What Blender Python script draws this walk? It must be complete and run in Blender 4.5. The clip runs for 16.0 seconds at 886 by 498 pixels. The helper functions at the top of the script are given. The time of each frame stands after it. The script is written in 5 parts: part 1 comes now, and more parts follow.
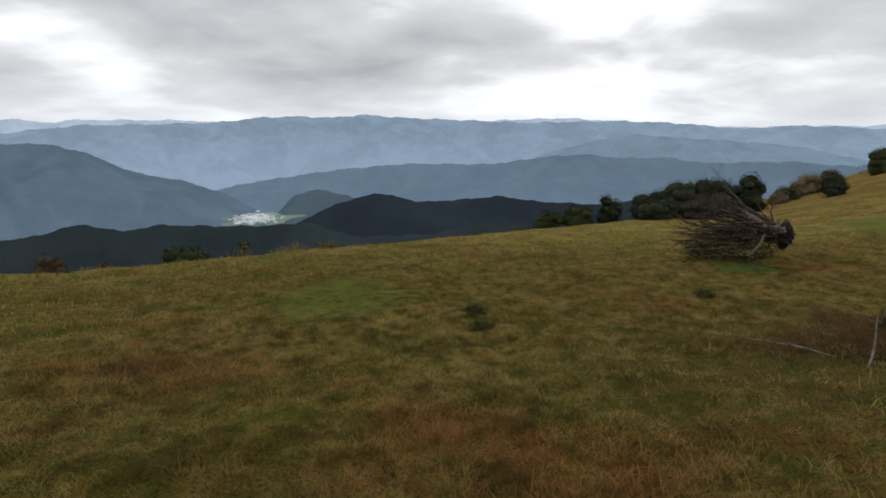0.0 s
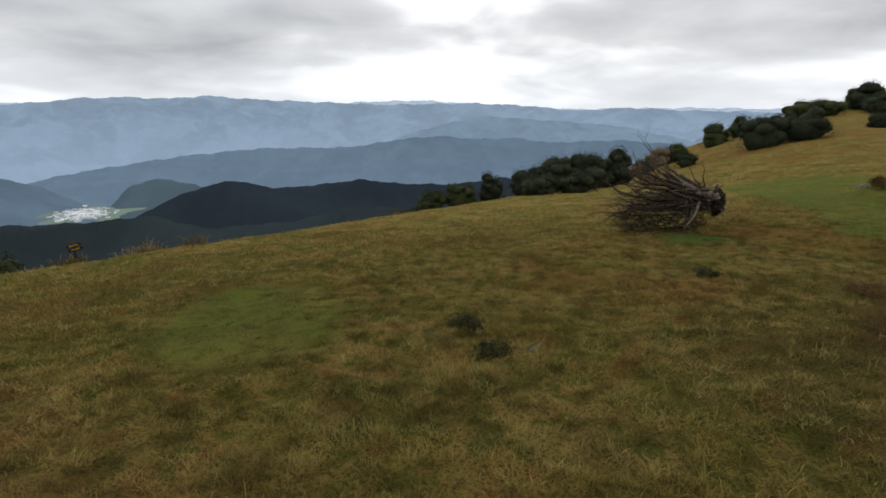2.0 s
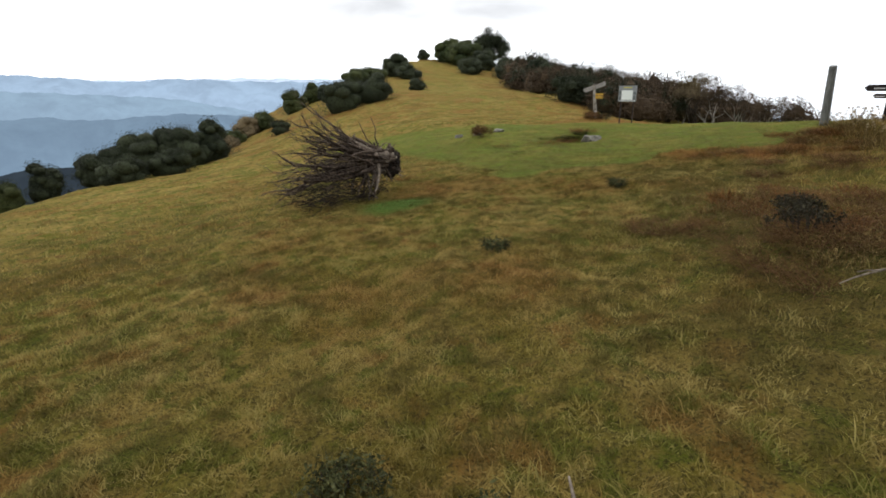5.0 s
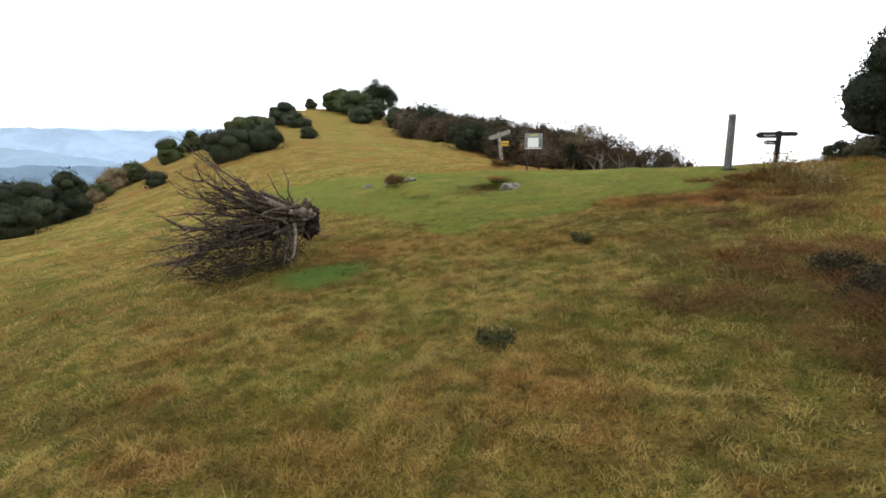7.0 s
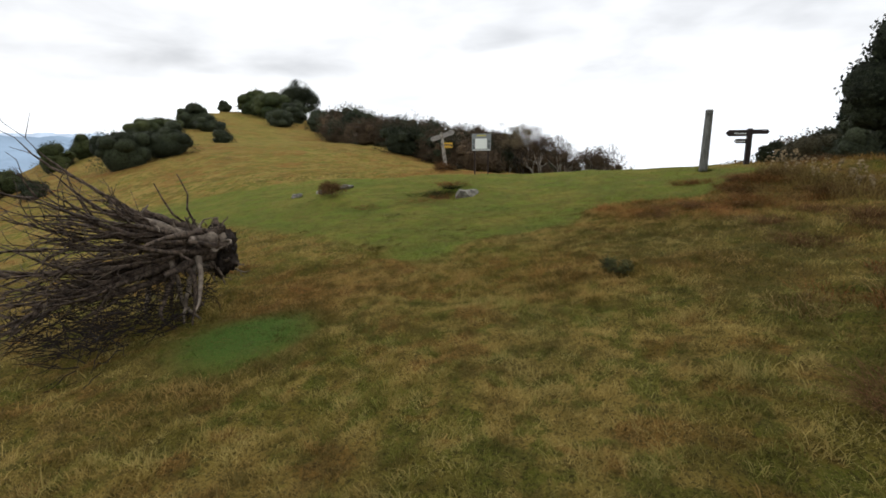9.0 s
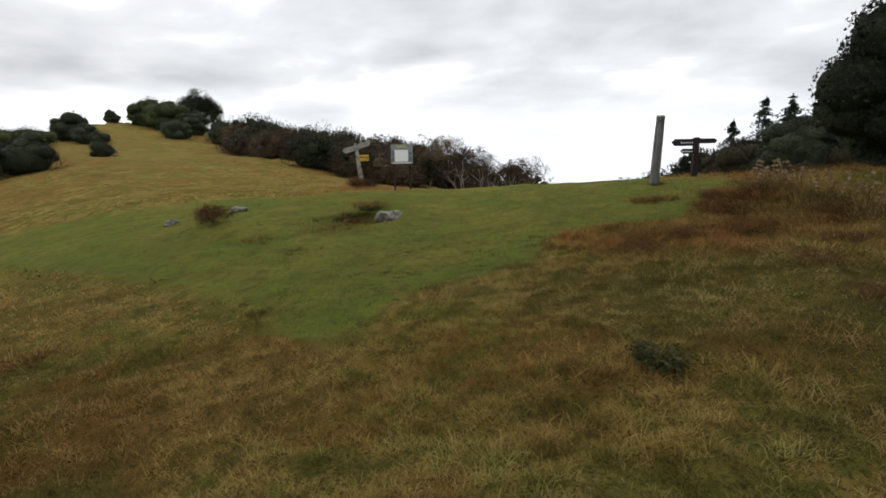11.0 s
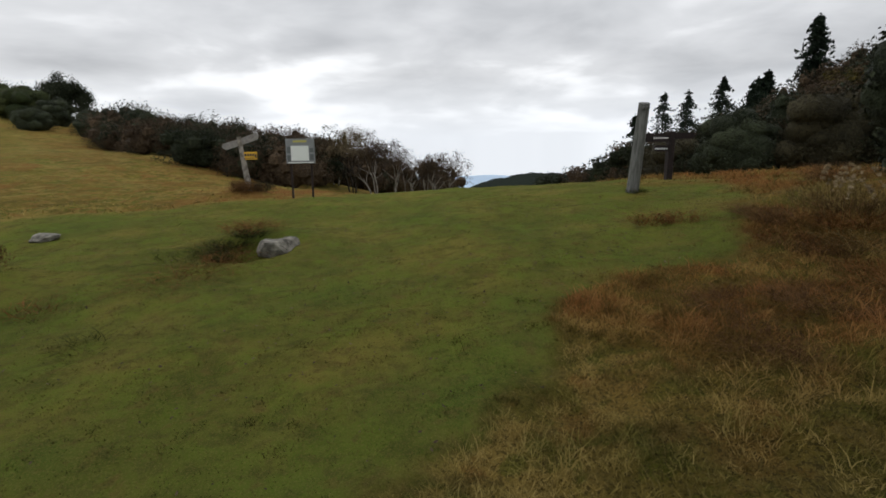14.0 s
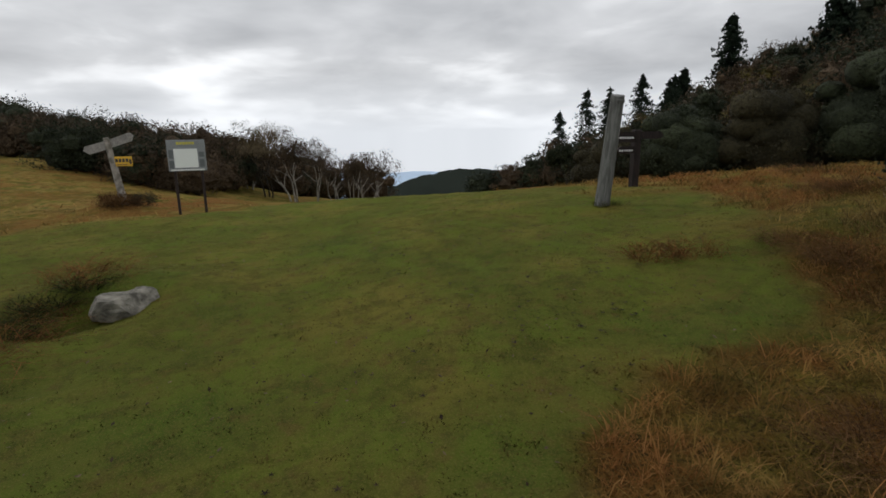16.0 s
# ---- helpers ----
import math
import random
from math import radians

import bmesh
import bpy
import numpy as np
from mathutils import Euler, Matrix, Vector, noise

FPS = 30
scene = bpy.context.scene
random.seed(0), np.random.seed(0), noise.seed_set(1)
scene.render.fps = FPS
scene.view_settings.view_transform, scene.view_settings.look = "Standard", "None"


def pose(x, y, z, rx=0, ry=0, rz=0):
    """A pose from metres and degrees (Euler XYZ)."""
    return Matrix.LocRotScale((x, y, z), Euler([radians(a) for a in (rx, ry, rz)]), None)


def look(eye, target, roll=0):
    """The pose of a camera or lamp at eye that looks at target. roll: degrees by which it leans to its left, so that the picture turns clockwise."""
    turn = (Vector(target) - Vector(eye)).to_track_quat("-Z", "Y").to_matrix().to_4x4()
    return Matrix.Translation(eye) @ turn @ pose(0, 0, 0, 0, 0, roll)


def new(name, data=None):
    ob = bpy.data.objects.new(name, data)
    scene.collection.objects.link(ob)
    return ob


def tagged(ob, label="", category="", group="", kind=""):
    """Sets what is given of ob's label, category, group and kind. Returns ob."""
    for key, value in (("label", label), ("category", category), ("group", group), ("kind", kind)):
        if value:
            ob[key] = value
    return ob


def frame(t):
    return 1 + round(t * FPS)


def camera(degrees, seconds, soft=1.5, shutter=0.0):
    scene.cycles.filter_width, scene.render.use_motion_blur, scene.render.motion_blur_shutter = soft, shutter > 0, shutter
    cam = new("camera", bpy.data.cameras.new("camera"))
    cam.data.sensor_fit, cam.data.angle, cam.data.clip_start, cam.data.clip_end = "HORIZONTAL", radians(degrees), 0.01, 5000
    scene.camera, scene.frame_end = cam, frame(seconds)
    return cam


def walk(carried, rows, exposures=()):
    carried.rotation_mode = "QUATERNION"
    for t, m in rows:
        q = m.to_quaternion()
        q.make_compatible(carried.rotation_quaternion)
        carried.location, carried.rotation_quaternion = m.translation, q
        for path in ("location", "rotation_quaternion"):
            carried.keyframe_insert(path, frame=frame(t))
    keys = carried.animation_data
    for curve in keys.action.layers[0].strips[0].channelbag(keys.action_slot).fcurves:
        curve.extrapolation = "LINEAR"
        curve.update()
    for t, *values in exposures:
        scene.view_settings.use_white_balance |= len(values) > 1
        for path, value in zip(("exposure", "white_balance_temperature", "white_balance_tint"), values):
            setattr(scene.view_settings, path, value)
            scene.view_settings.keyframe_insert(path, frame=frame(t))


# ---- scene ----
cam = camera(79.9, 16.0, soft=1.7)
PATH = [
    (0, (0.131, 0.478, 2.254), (0.131, 2.43, 1.817), -0.0),
    (0.5, (-0.098, 1.055, 2.161), (0.07, 2.998, 1.717), -0.0),
    (1, (-0.338, 1.657, 2.034), (0.099, 3.553, 1.569), 0.0),
    (1.5, (-0.611, 2.195, 1.899), (-0.164, 4.086, 1.423), 0.0),
    (2, (-0.811, 2.697, 1.839), (-0.311, 4.568, 1.34), -0.1),
    (2.5, (-0.894, 3.295, 1.741), (-0.28, 5.128, 1.229), -0.1),
    (3, (-0.931, 3.803, 1.666), (0.013, 5.488, 1.147), -0.2),
    (3.5, (-1.033, 4.293, 1.622), (0.028, 5.906, 1.101), -0.3),
    (4, (-0.911, 4.857, 1.522), (0.441, 6.23, 0.987), -0.4),
    (6.5, (-0.158, 6.74, 1.491), (1.604, 7.501, 0.927), -0.3),
    (7, (0.314, 7.095, 1.429), (2.158, 7.731, 0.987), -0.5),
    (7.5, (0.802, 7.387, 1.366), (2.689, 7.894, 0.941), -0.5),
    (8, (1.314, 7.772, 1.291), (3.207, 8.253, 0.861), -0.5),
    (8.5, (1.87, 8.111, 1.266), (3.783, 8.503, 0.835), -0.5),
    (9, (2.394, 8.378, 1.256), (4.313, 8.746, 0.829), -0.6),
    (9.5, (2.976, 8.52, 1.208), (4.912, 8.785, 0.781), -0.7),
    (10, (3.588, 8.63, 1.197), (5.533, 8.815, 0.767), -0.7),
    (12.5, (6.433, 8.931, 1.092), (8.375, 8.77, 0.644), -0.4),
    (13, (6.98, 8.937, 1.048), (8.891, 8.719, 0.501), -0.5),
    (13.5, (7.612, 9.04, 1.2), (9.526, 8.785, 0.68), -0.5),
    (14, (8.172, 8.996, 1.232), (10.111, 8.729, 0.818), -0.6),
    (14.5, (8.677, 8.927, 1.215), (10.615, 8.653, 0.803), -0.7),
    (15, (9.161, 8.814, 1.24), (11.076, 8.418, 0.824), -0.8),
    (15.5, (9.719, 8.685, 1.271), (11.621, 8.232, 0.852), -0.8),
    (16, (10.262, 8.65, 1.301), (12.144, 8.127, 0.871), -0.8),
]
# the clip's camera: stops along the way
EXPO = [(0.0, -0.42), (2.0, -0.34), (4.0, 0.0), (6.5, 0.75), (7.0, 0.76), (8.0, 0.42), (10.0, 0.14), (12.5, -0.22), (13.0, -0.22), (13.5, -0.12), (14.5, -0.48), (15.5, -0.36), (16.0, -0.45)]
walk(cam, [(t, look(eye, target, roll)) for t, eye, target, roll in PATH], EXPO)

# ---- world and sun: a bright overcast with broken cloud ----
SUN_AZ, SUN_EL = radians(-35), radians(42)
world = bpy.data.worlds.new("overcast_sky")
scene.world = world
world.use_nodes = True
wn, wl = world.node_tree.nodes, world.node_tree.links
wn.clear()


def wnode(kind, **inputs):
    n = wn.new(kind)
    for k, v in inputs.items():
        n.inputs[k].default_value = v
    return n


def wmath(op, a, b=None, clamp=False):
    n = wn.new("ShaderNodeMath")
    n.operation, n.use_clamp = op, clamp
    for i, v in enumerate((a, b)):
        if v is None:
            continue
        if isinstance(v, (int, float)):
            n.inputs[i].default_value = v
        else:
            wl.new(v, n.inputs[i])
    return n.outputs[0]


sky = wn.new("ShaderNodeTexSky")
sky.sky_type, sky.sun_disc = "NISHITA", False
sky.sun_elevation, sky.sun_rotation = SUN_EL, -SUN_AZ
sky.dust_density = 3.0
coord = wn.new("ShaderNodeTexCoord")
split = wn.new("ShaderNodeSeparateXYZ")
wl.new(coord.outputs["Generated"], split.inputs[0])
up = wmath("MAXIMUM", split.outputs[2], 0.0)
high = wmath("ADD", up, 0.20)
cu, cv = wmath("DIVIDE", split.outputs[0], high), wmath("DIVIDE", split.outputs[1], high)
flat = wn.new("ShaderNodeCombineXYZ")
wl.new(cu, flat.inputs[0]), wl.new(cv, flat.inputs[1])


def cloud(scale, detail, rough, shift):
    mp = wn.new("ShaderNodeMapping")
    mp.inputs["Location"].default_value = shift
    wl.new(flat.outputs[0], mp.inputs[0])
    n = wnode("ShaderNodeTexNoise", Scale=scale, Detail=detail, Roughness=rough, Distortion=0.25)
    wl.new(mp.outputs[0], n.inputs["Vector"])
    return n.outputs[0]


big, small = cloud(0.62, 3.0, 0.5, (3.1, 1.7, 0)), cloud(1.9, 4.0, 0.55, (7.3, 2.9, 0))
mixed = wmath("ADD", wmath("MULTIPLY", big, 0.76), wmath("MULTIPLY", small, 0.24))
ramp = wn.new("ShaderNodeValToRGB")
wl.new(mixed, ramp.inputs[0])
ramp.color_ramp.elements[0].position, ramp.color_ramp.elements[0].color = 0.38, (1.75, 1.78, 1.82, 1)
ramp.color_ramp.elements[1].position, ramp.color_ramp.elements[1].color = 0.66, (0.56, 0.58, 0.615, 1)
e = ramp.color_ramp.elements.new(0.5)
e.color = (0.98, 1.0, 1.035, 1)
# pale band of haze along the horizon
band = wmath("SUBTRACT", 1.0, wmath("MULTIPLY", up, 9.0, True), True)
hazy = wn.new("ShaderNodeMix")
hazy.data_type = "RGBA"
wl.new(wmath("MULTIPLY", band, 0.75), hazy.inputs[0])
wl.new(ramp.outputs[0], hazy.inputs[6])
hazy.inputs[7].default_value = (1.2, 1.26, 1.34, 1)
bg_cloud, bg_sky = wnode("ShaderNodeBackground", Strength=1.0), wnode("ShaderNodeBackground", Strength=0.05)
wl.new(hazy.outputs[2], bg_cloud.inputs[0]), wl.new(sky.outputs[0], bg_sky.inputs[0])
mixbg = wnode("ShaderNodeMixShader", Fac=0.92)
wl.new(bg_sky.outputs[0], mixbg.inputs[1]), wl.new(bg_cloud.outputs[0], mixbg.inputs[2])
wout = wn.new("ShaderNodeOutputWorld")
wl.new(mixbg.outputs[0], wout.inputs[0])

sun = new("sun", bpy.data.lights.new("sun", "SUN"))
sun.data.energy, sun.data.angle, sun.data.color = 0.6, radians(14), (1.0, 0.95, 0.86)
sun_from = Vector((-math.sin(SUN_AZ) * math.cos(SUN_EL), math.cos(SUN_AZ) * math.cos(SUN_EL), math.sin(SUN_EL)))
sun.matrix_world = look(sun_from * 60, (0, 0, 0))
# ---- the lie of the land ----
def ramp01(a, b, v):
    k = np.clip((v - a) / (b - a), 0, 1)
    return k * k * (3 - 2 * k)


def soft(v, w=1.0):
    return np.where(v / w > 30, v, w * np.log1p(np.exp(np.clip(v / w, -40, 30))))


HASH = np.random.default_rng(99).random((256, 256)) * 2 - 1


def lattice(x, y):
    i, j = np.floor(x).astype(int), np.floor(y).astype(int)
    fx, fy = x - i, y - j
    fx, fy = fx * fx * (3 - 2 * fx), fy * fy * (3 - 2 * fy)
    p = lambda a, b: HASH[a & 255, b & 255]
    return (p(i, j) * (1 - fx) + p(i + 1, j) * fx) * (1 - fy) + (p(i, j + 1) * (1 - fx) + p(i + 1, j + 1) * fx) * fy


def wave(x, y, s, seed=0.0):
    """Smooth irregular undulation between about -1 and 1, with features of about s metres."""
    k = 2.2 / s
    u, v = 0.86 * x + 0.51 * y, -0.51 * x + 0.86 * y
    return 0.95 * lattice(u * k + 17.3 * seed, v * k + 5.1 * seed) + 0.45 * lattice(u * k * 2.1 + 3.7 * seed, v * k * 2.1 - 8.9 * seed)


def wooded_side(x, y):
    """0 over the field and the saddle, 1 over the wooded slope in the south east."""
    return ramp01(0, 30, -y - 0.43 * (x - 10) + 8.6) * ramp01(12, 24, x) * (1 - ramp01(130, 260, x))


def land(x, y):
    """Height of the grassland: a bank falling to a valley, a level green, a hill beyond."""
    x, y = np.asarray(x, float), np.asarray(y, float)
    yy = np.where(y < 0, 7 * np.tanh(y / 14), np.where(y < 60, y, 60 + 0.2 * (y - 60)))
    z = 0.75 - 0.115 * yy
    cap = ramp01(8, 13, x)
    z = z - cap * soft(z - 0.36, 0.08)
    far_y = np.maximum(y - 10, 0)
    level = ramp01(0, 1, (x - 0.45 * (y - 10) - 5) / (9 + 0.5 * far_y))
    z = z + level * (-0.26 - z) * ramp01(7.5, 11.0, y)
    flat_east = ramp01(17.5, 24, x) * (1 - ramp01(8, 12, y))
    z = z * (1 - flat_east) - 0.3 * flat_east
    # drop to the valley in the north west
    q = np.maximum(y - (12 + 1.1 * np.maximum(x + 3, -6)), 0)
    z = z - np.where(q < 28, 0.0085 * q * q, 0.0085 * 784 + 0.476 * np.minimum(q - 28, 400))
    # the hill
    u, v = (x - 22) * 0.85 + (y - 14) * 0.53, -(x - 22) * 0.53 + (y - 14) * 0.85
    s = np.minimum(soft(u - 6, 3.0), 68)
    rise = 0.0011 * s * s + 0.028 * s
    side = np.exp(-np.where(v > 8, (v - 8) / 13, np.maximum(-v - 2, 0) / 15) ** 2)
    z = z + rise * side * (1 - ramp01(72, 140, u)) + 0.9 * np.exp(-((x - 40) ** 2 + (y - 20) ** 2) / 100)
    # fall of the field in the east
    east = np.maximum(x - 19 - 0.6 * np.maximum(y - 9, 0) * (y < 60), 0)
    keep = wooded_side(x, y)
    z = z - (1 - keep) * np.minimum(0.009 * east * east, 0.125 * east) * (1 - side * ramp01(4, 20, u) * 0.6)
    # wooded dome in the south east
    z = z + 17 * np.exp(-((x - 35) ** 2 + (y + 55) ** 2) / 27 ** 2) * ramp01(4, 30, x)
    # far out the land falls to the plain
    r = np.hypot(x - 20, y - 10)
    z = z - 26 * ramp01(110, 420, r) - 280 * ramp01(150, 1100, r) * ramp01(-0.6, 0.5, (y - 0.2 * x) / (r + 1))
    z = z - 130 * ramp01(400, 2500, r)
    return z


def near_relief(x, y):
    """Tussocks, hollows and mounds of the grassland near the walk."""
    r = np.hypot(x - 8, y - 8)
    fade = 1 - ramp01(30, 90, r)
    lawn = lawn_at(x, y)
    z = 0.05 * wave(x, y, 3.7, 0.4) * fade
    z = z + (0.035 * wave(x, y, 0.95, 1.9) + 0.032 * wave(x, y, 0.43, 3.1)) * fade * (1 - 0.6 * lawn)
    for mx, my, mr, mh in MOUNDS:
        z = z + mh * np.exp(-((x - mx) ** 2 + (y - my) ** 2) / (mr * mr))
    return z


# low mounds and hollows: x, y, radius, height
MOUNDS = ((14.3, 13.3, 0.7, 0.22), (16.3, 10.4, 0.8, 0.10), (15.6, 10.8, 0.40, -0.28), (15.75, 10.25, 0.35, -0.10), (16.35, 10.6, 0.55, 0.10), (14.2, 10.4, 0.3, -0.07), (5.3, 5.2, 1.2, 0.12), (12.6, 4.4, 0.9, 0.16), (13.4, 2.3, 1.7, 0.36), (22.9, 12.3, 0.8, 0.15), (22.2, 7.3, 2.8, 0.14))


# edges of the cropped turf, to the west and to the north east
EDGE_Y = (2.4, 3.7, 4.7, 5.5, 6.9, 7.45, 7.9, 8.6, 9.1, 9.5, 9.8, 10.2, 11.2, 12.3, 13.5, 15.5, 22.0)
EDGE_X = (17.2, 15.0, 13.6, 12.7, 12.6, 12.1, 11.0, 10.5, 9.9, 9.2, 8.6, 9.0, 10.0, 10.9, 11.6, 12.7, 15.5)
BACK_Y = (7.5, 8.8, 9.6, 10.7, 12.0, 14.0, 16.5, 19.0, 23.0)
BACK_X = (34.0, 26.0, 22.7, 21.4, 21.0, 20.2, 18.6, 17.6, 17.0)


def lawn_at(x, y):
    """1 on the cropped green turf, 0 in the rough grass."""
    x, y = np.asarray(x, float), np.asarray(y, float)
    edge = 0.22 * wave(x, y, 4.3, 0.7) + 0.17 * wave(x, y, 1.6, 2.2) + 0.12 * wave(x, y, 0.5, 4.8)
    west = x - np.interp(y, EDGE_Y, EDGE_X) + edge
    back = np.interp(y, BACK_Y, BACK_X) - x + 1.5 * edge
    south = y - 2.5 + edge - 0.5 * ramp01(17, 20, x)
    north = 21.0 - y + edge
    green = ramp01(-0.6, 0.6, south) * ramp01(-1.5, 1.5, north) * ramp01(-0.25, 0.25, west) * ramp01(-0.5, 0.5, back)
    # rusty grass creeps into the turf along the bank
    creep = ramp01(5.2, 3.4, y) * ramp01(12, 14, x) * ramp01(-0.1, 0.5, wave(x, y, 1.3, 3.3) + 0.4 * wave(x, y, 0.45, 1.3))
    green = green * (1 - 0.55 * creep)
    patch = 1 - ramp01(0.75, 1.2, np.hypot((x + 1.35) / 0.95, (y - 8.1) / 1.6) + 0.35 * edge)
    moss = 1 - ramp01(0.6, 1.2, np.hypot((x - 6.45) / 0.75, (y - 10.95) / 0.75) + 0.5 * edge)
    # a faint greener track up the hill
    u, v = (x - 22) * 0.85 + (y - 14) * 0.53, -(x - 22) * 0.53 + (y - 14) * 0.85
    track = 0.5 * np.exp(-(((v - 2.5 - 0.05 * u) / (3.0 + 0.05 * u)) ** 2)) * ramp01(-2, 8, u) * ramp01(75, 60, u) * (0.7 + 0.5 * wave(x, y, 4.0, 6.1))
    green = np.maximum(green, np.clip(track, 0, 0.6))
    return np.maximum(green, np.maximum(0.95 * patch, 0.95 * moss))


def ground_z(x, y):
    return land(x, y) + near_relief(x, y)


def gz(x, y):
    return float(ground_z(np.array([x]), np.array([y]))[0])
# ---- materials ----
def nodes_of(name):
    m = bpy.data.materials.new(name)
    m.use_nodes = True
    return m, m.node_tree.nodes, m.node_tree.links


class Web:
    """A small helper to wire one material."""

    def __init__(self, name, rough=0.8, spec=0.3):
        self.m, self.n, self.l = nodes_of(name)
        self.b = self.n["Principled BSDF"]
        self.b.inputs["Roughness"].default_value = rough
        self.b.inputs["Specular IOR Level"].default_value = spec
        self.co = self.n.new("ShaderNodeTexCoord").outputs["Object"]

    def put(self, a, socket):
        if hasattr(a, "is_output"):
            self.l.new(a, socket)
        elif isinstance(a, tuple) and len(a) == 3:
            socket.default_value = (*a, 1)
        else:
            socket.default_value = a

    def noise(self, scale, detail=3.0, rough=0.55, stretch=None, distort=0.0):
        t = self.n.new("ShaderNodeTexNoise")
        t.inputs["Scale"].default_value, t.inputs["Detail"].default_value = scale, detail
        t.inputs["Roughness"].default_value, t.inputs["Distortion"].default_value = rough, distort
        src = self.co
        if stretch:
            mp = self.n.new("ShaderNodeMapping")
            mp.inputs["Scale"].default_value = stretch
            self.l.new(src, mp.inputs[0])
            src = mp.outputs[0]
        self.l.new(src, t.inputs["Vector"])
        return t.outputs[0]

    def band(self, v, lo, hi):
        r = self.n.new("ShaderNodeMapRange")
        r.interpolation_type = "SMOOTHSTEP"
        r.inputs["From Min"].default_value, r.inputs["From Max"].default_value = lo, hi
        self.l.new(v, r.inputs["Value"])
        return r.outputs[0]

    def mix(self, f, a, b, blend="MIX"):
        x = self.n.new("ShaderNodeMix")
        x.data_type, x.blend_type = "RGBA", blend
        self.put(f, x.inputs[0]), self.put(a, x.inputs[6]), self.put(b, x.inputs[7])
        return x.outputs[2]

    def math(self, op, a, b):
        x = self.n.new("ShaderNodeMath")
        x.operation = op
        self.put(a, x.inputs[0]), self.put(b, x.inputs[1])
        return x.outputs[0]

    def attr(self, name):
        x = self.n.new("ShaderNodeAttribute")
        x.attribute_name = name
        return x.outputs["Fac"]

    def island(self):
        return self.n.new("ShaderNodeNewGeometry").outputs["Random Per Island"]

    def objrand(self):
        return self.n.new("ShaderNodeObjectInfo").outputs["Random"]

    def colour(self, c):
        self.put(c, self.b.inputs["Base Color"])
        return self

    def bump(self, h, strength=0.4, dist=0.02):
        x = self.n.new("ShaderNodeBump")
        x.inputs["Strength"].default_value, x.inputs["Distance"].default_value = strength, dist
        self.l.new(h, x.inputs["Height"])
        self.l.new(x.outputs[0], self.b.inputs["Normal"])
        return self


OLIVE, STRAW, RUST, GREEN = (0.236, 0.197, 0.041), (0.420, 0.305, 0.098), (0.285, 0.126, 0.040), (0.112, 0.150, 0.020)
TURF, TURF_DRY, MOSSY, WOODS = (0.094, 0.106, 0.020), (0.166, 0.138, 0.032), (0.044, 0.100, 0.018), (0.016, 0.019, 0.014)


def sward(w):
    """Colours of the meadow by place: rough dry grass with green and rusty drifts, cropped turf, moss."""
    c = w.mix(w.band(w.noise(0.55, 4), 0.38, 0.62), OLIVE, STRAW)
    c = w.mix(w.math("MULTIPLY", w.band(w.noise(0.85, 5, 0.65), 0.46, 0.66), 0.85), c, GREEN)
    c = w.mix(w.math("MULTIPLY", w.band(w.noise(3.1, 4, 0.65), 0.50, 0.60), 0.75), c, STRAW)
    c = w.mix(w.math("MULTIPLY", w.band(w.noise(4.7, 3, 0.6), 0.50, 0.60), 0.75), c, GREEN)
    c = w.mix(w.math("MULTIPLY", w.band(w.noise(0.42, 5, 0.65), 0.50, 0.62), 0.35), c, RUST)
    c = w.mix(w.math("MULTIPLY", w.band(w.noise(2.2, 4, 0.6), 0.54, 0.64), 0.55), c, RUST)
    c = w.mix(w.math("MULTIPLY", w.band(w.noise(1.15, 5, 0.65), 0.50, 0.62), 0.45), c, (0.085, 0.086, 0.020))
    c = w.mix(w.math("MULTIPLY", w.attr("rust"), w.band(w.noise(1.3, 4, 0.6), 0.35, 0.6)), c, RUST)
    # outside the turf this attribute carries the dark olive drift of the bank
    c = w.mix(w.math("MULTIPLY", w.attr("moss"), 0.8), c, (0.075, 0.072, 0.018))
    t = w.mix(w.band(w.noise(0.8, 5, 0.65), 0.4, 0.7), TURF, TURF_DRY)
    t = w.mix(w.math("MULTIPLY", w.band(w.noise(5.2, 5, 0.7), 0.52, 0.66), 0.70), t, (0.125, 0.086, 0.028))
    t = w.mix(w.math("MULTIPLY", w.band(w.noise(2.7, 5, 0.7), 0.50, 0.62), 0.55), t, (0.062, 0.070, 0.014))
    t = w.mix(w.math("MULTIPLY", w.band(w.noise(1.9, 4, 0.6), 0.48, 0.62), 0.45), t, GREEN)
    t = w.mix(w.attr("moss"), t, MOSSY)
    return w.mix(w.attr("lawn"), c, t)


w = Web("meadow_soil", 0.95, 0.03)
base = sward(w)
# shade between blades put into the soil near the walk; open turf brightened
base = w.mix(w.attr("gap_shade"), w.mix(w.attr("lawn"), w.mix(1.0, base, (0.69, 0.68, 0.62), "MULTIPLY"), w.mix(1.0, base, (1.06, 1.14, 1.0), "MULTIPLY")), w.mix(1.0, base, (0.60, 0.58, 0.48), "MULTIPLY"))
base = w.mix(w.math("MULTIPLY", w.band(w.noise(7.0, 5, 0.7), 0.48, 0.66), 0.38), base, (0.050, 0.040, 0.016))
base = w.mix(w.math("MULTIPLY", w.band(w.noise(95.0, 3, 0.75), 0.46, 0.70), 0.45), base, (0.25, 0.19, 0.065))
# fine dark flecks there as well, so the gaps look shaded
base = w.mix(w.math("MULTIPLY", w.attr("gap_shade"), w.math("MULTIPLY", w.band(w.noise(42.0, 4, 0.75), 0.48, 0.60), 0.75)), base, (0.032, 0.026, 0.010))
base = w.mix(w.attr("far"), base, WOODS)
w.colour(base).bump(w.noise(30.0, 5, 0.75), 1.0, 0.05)
SOIL = w.m

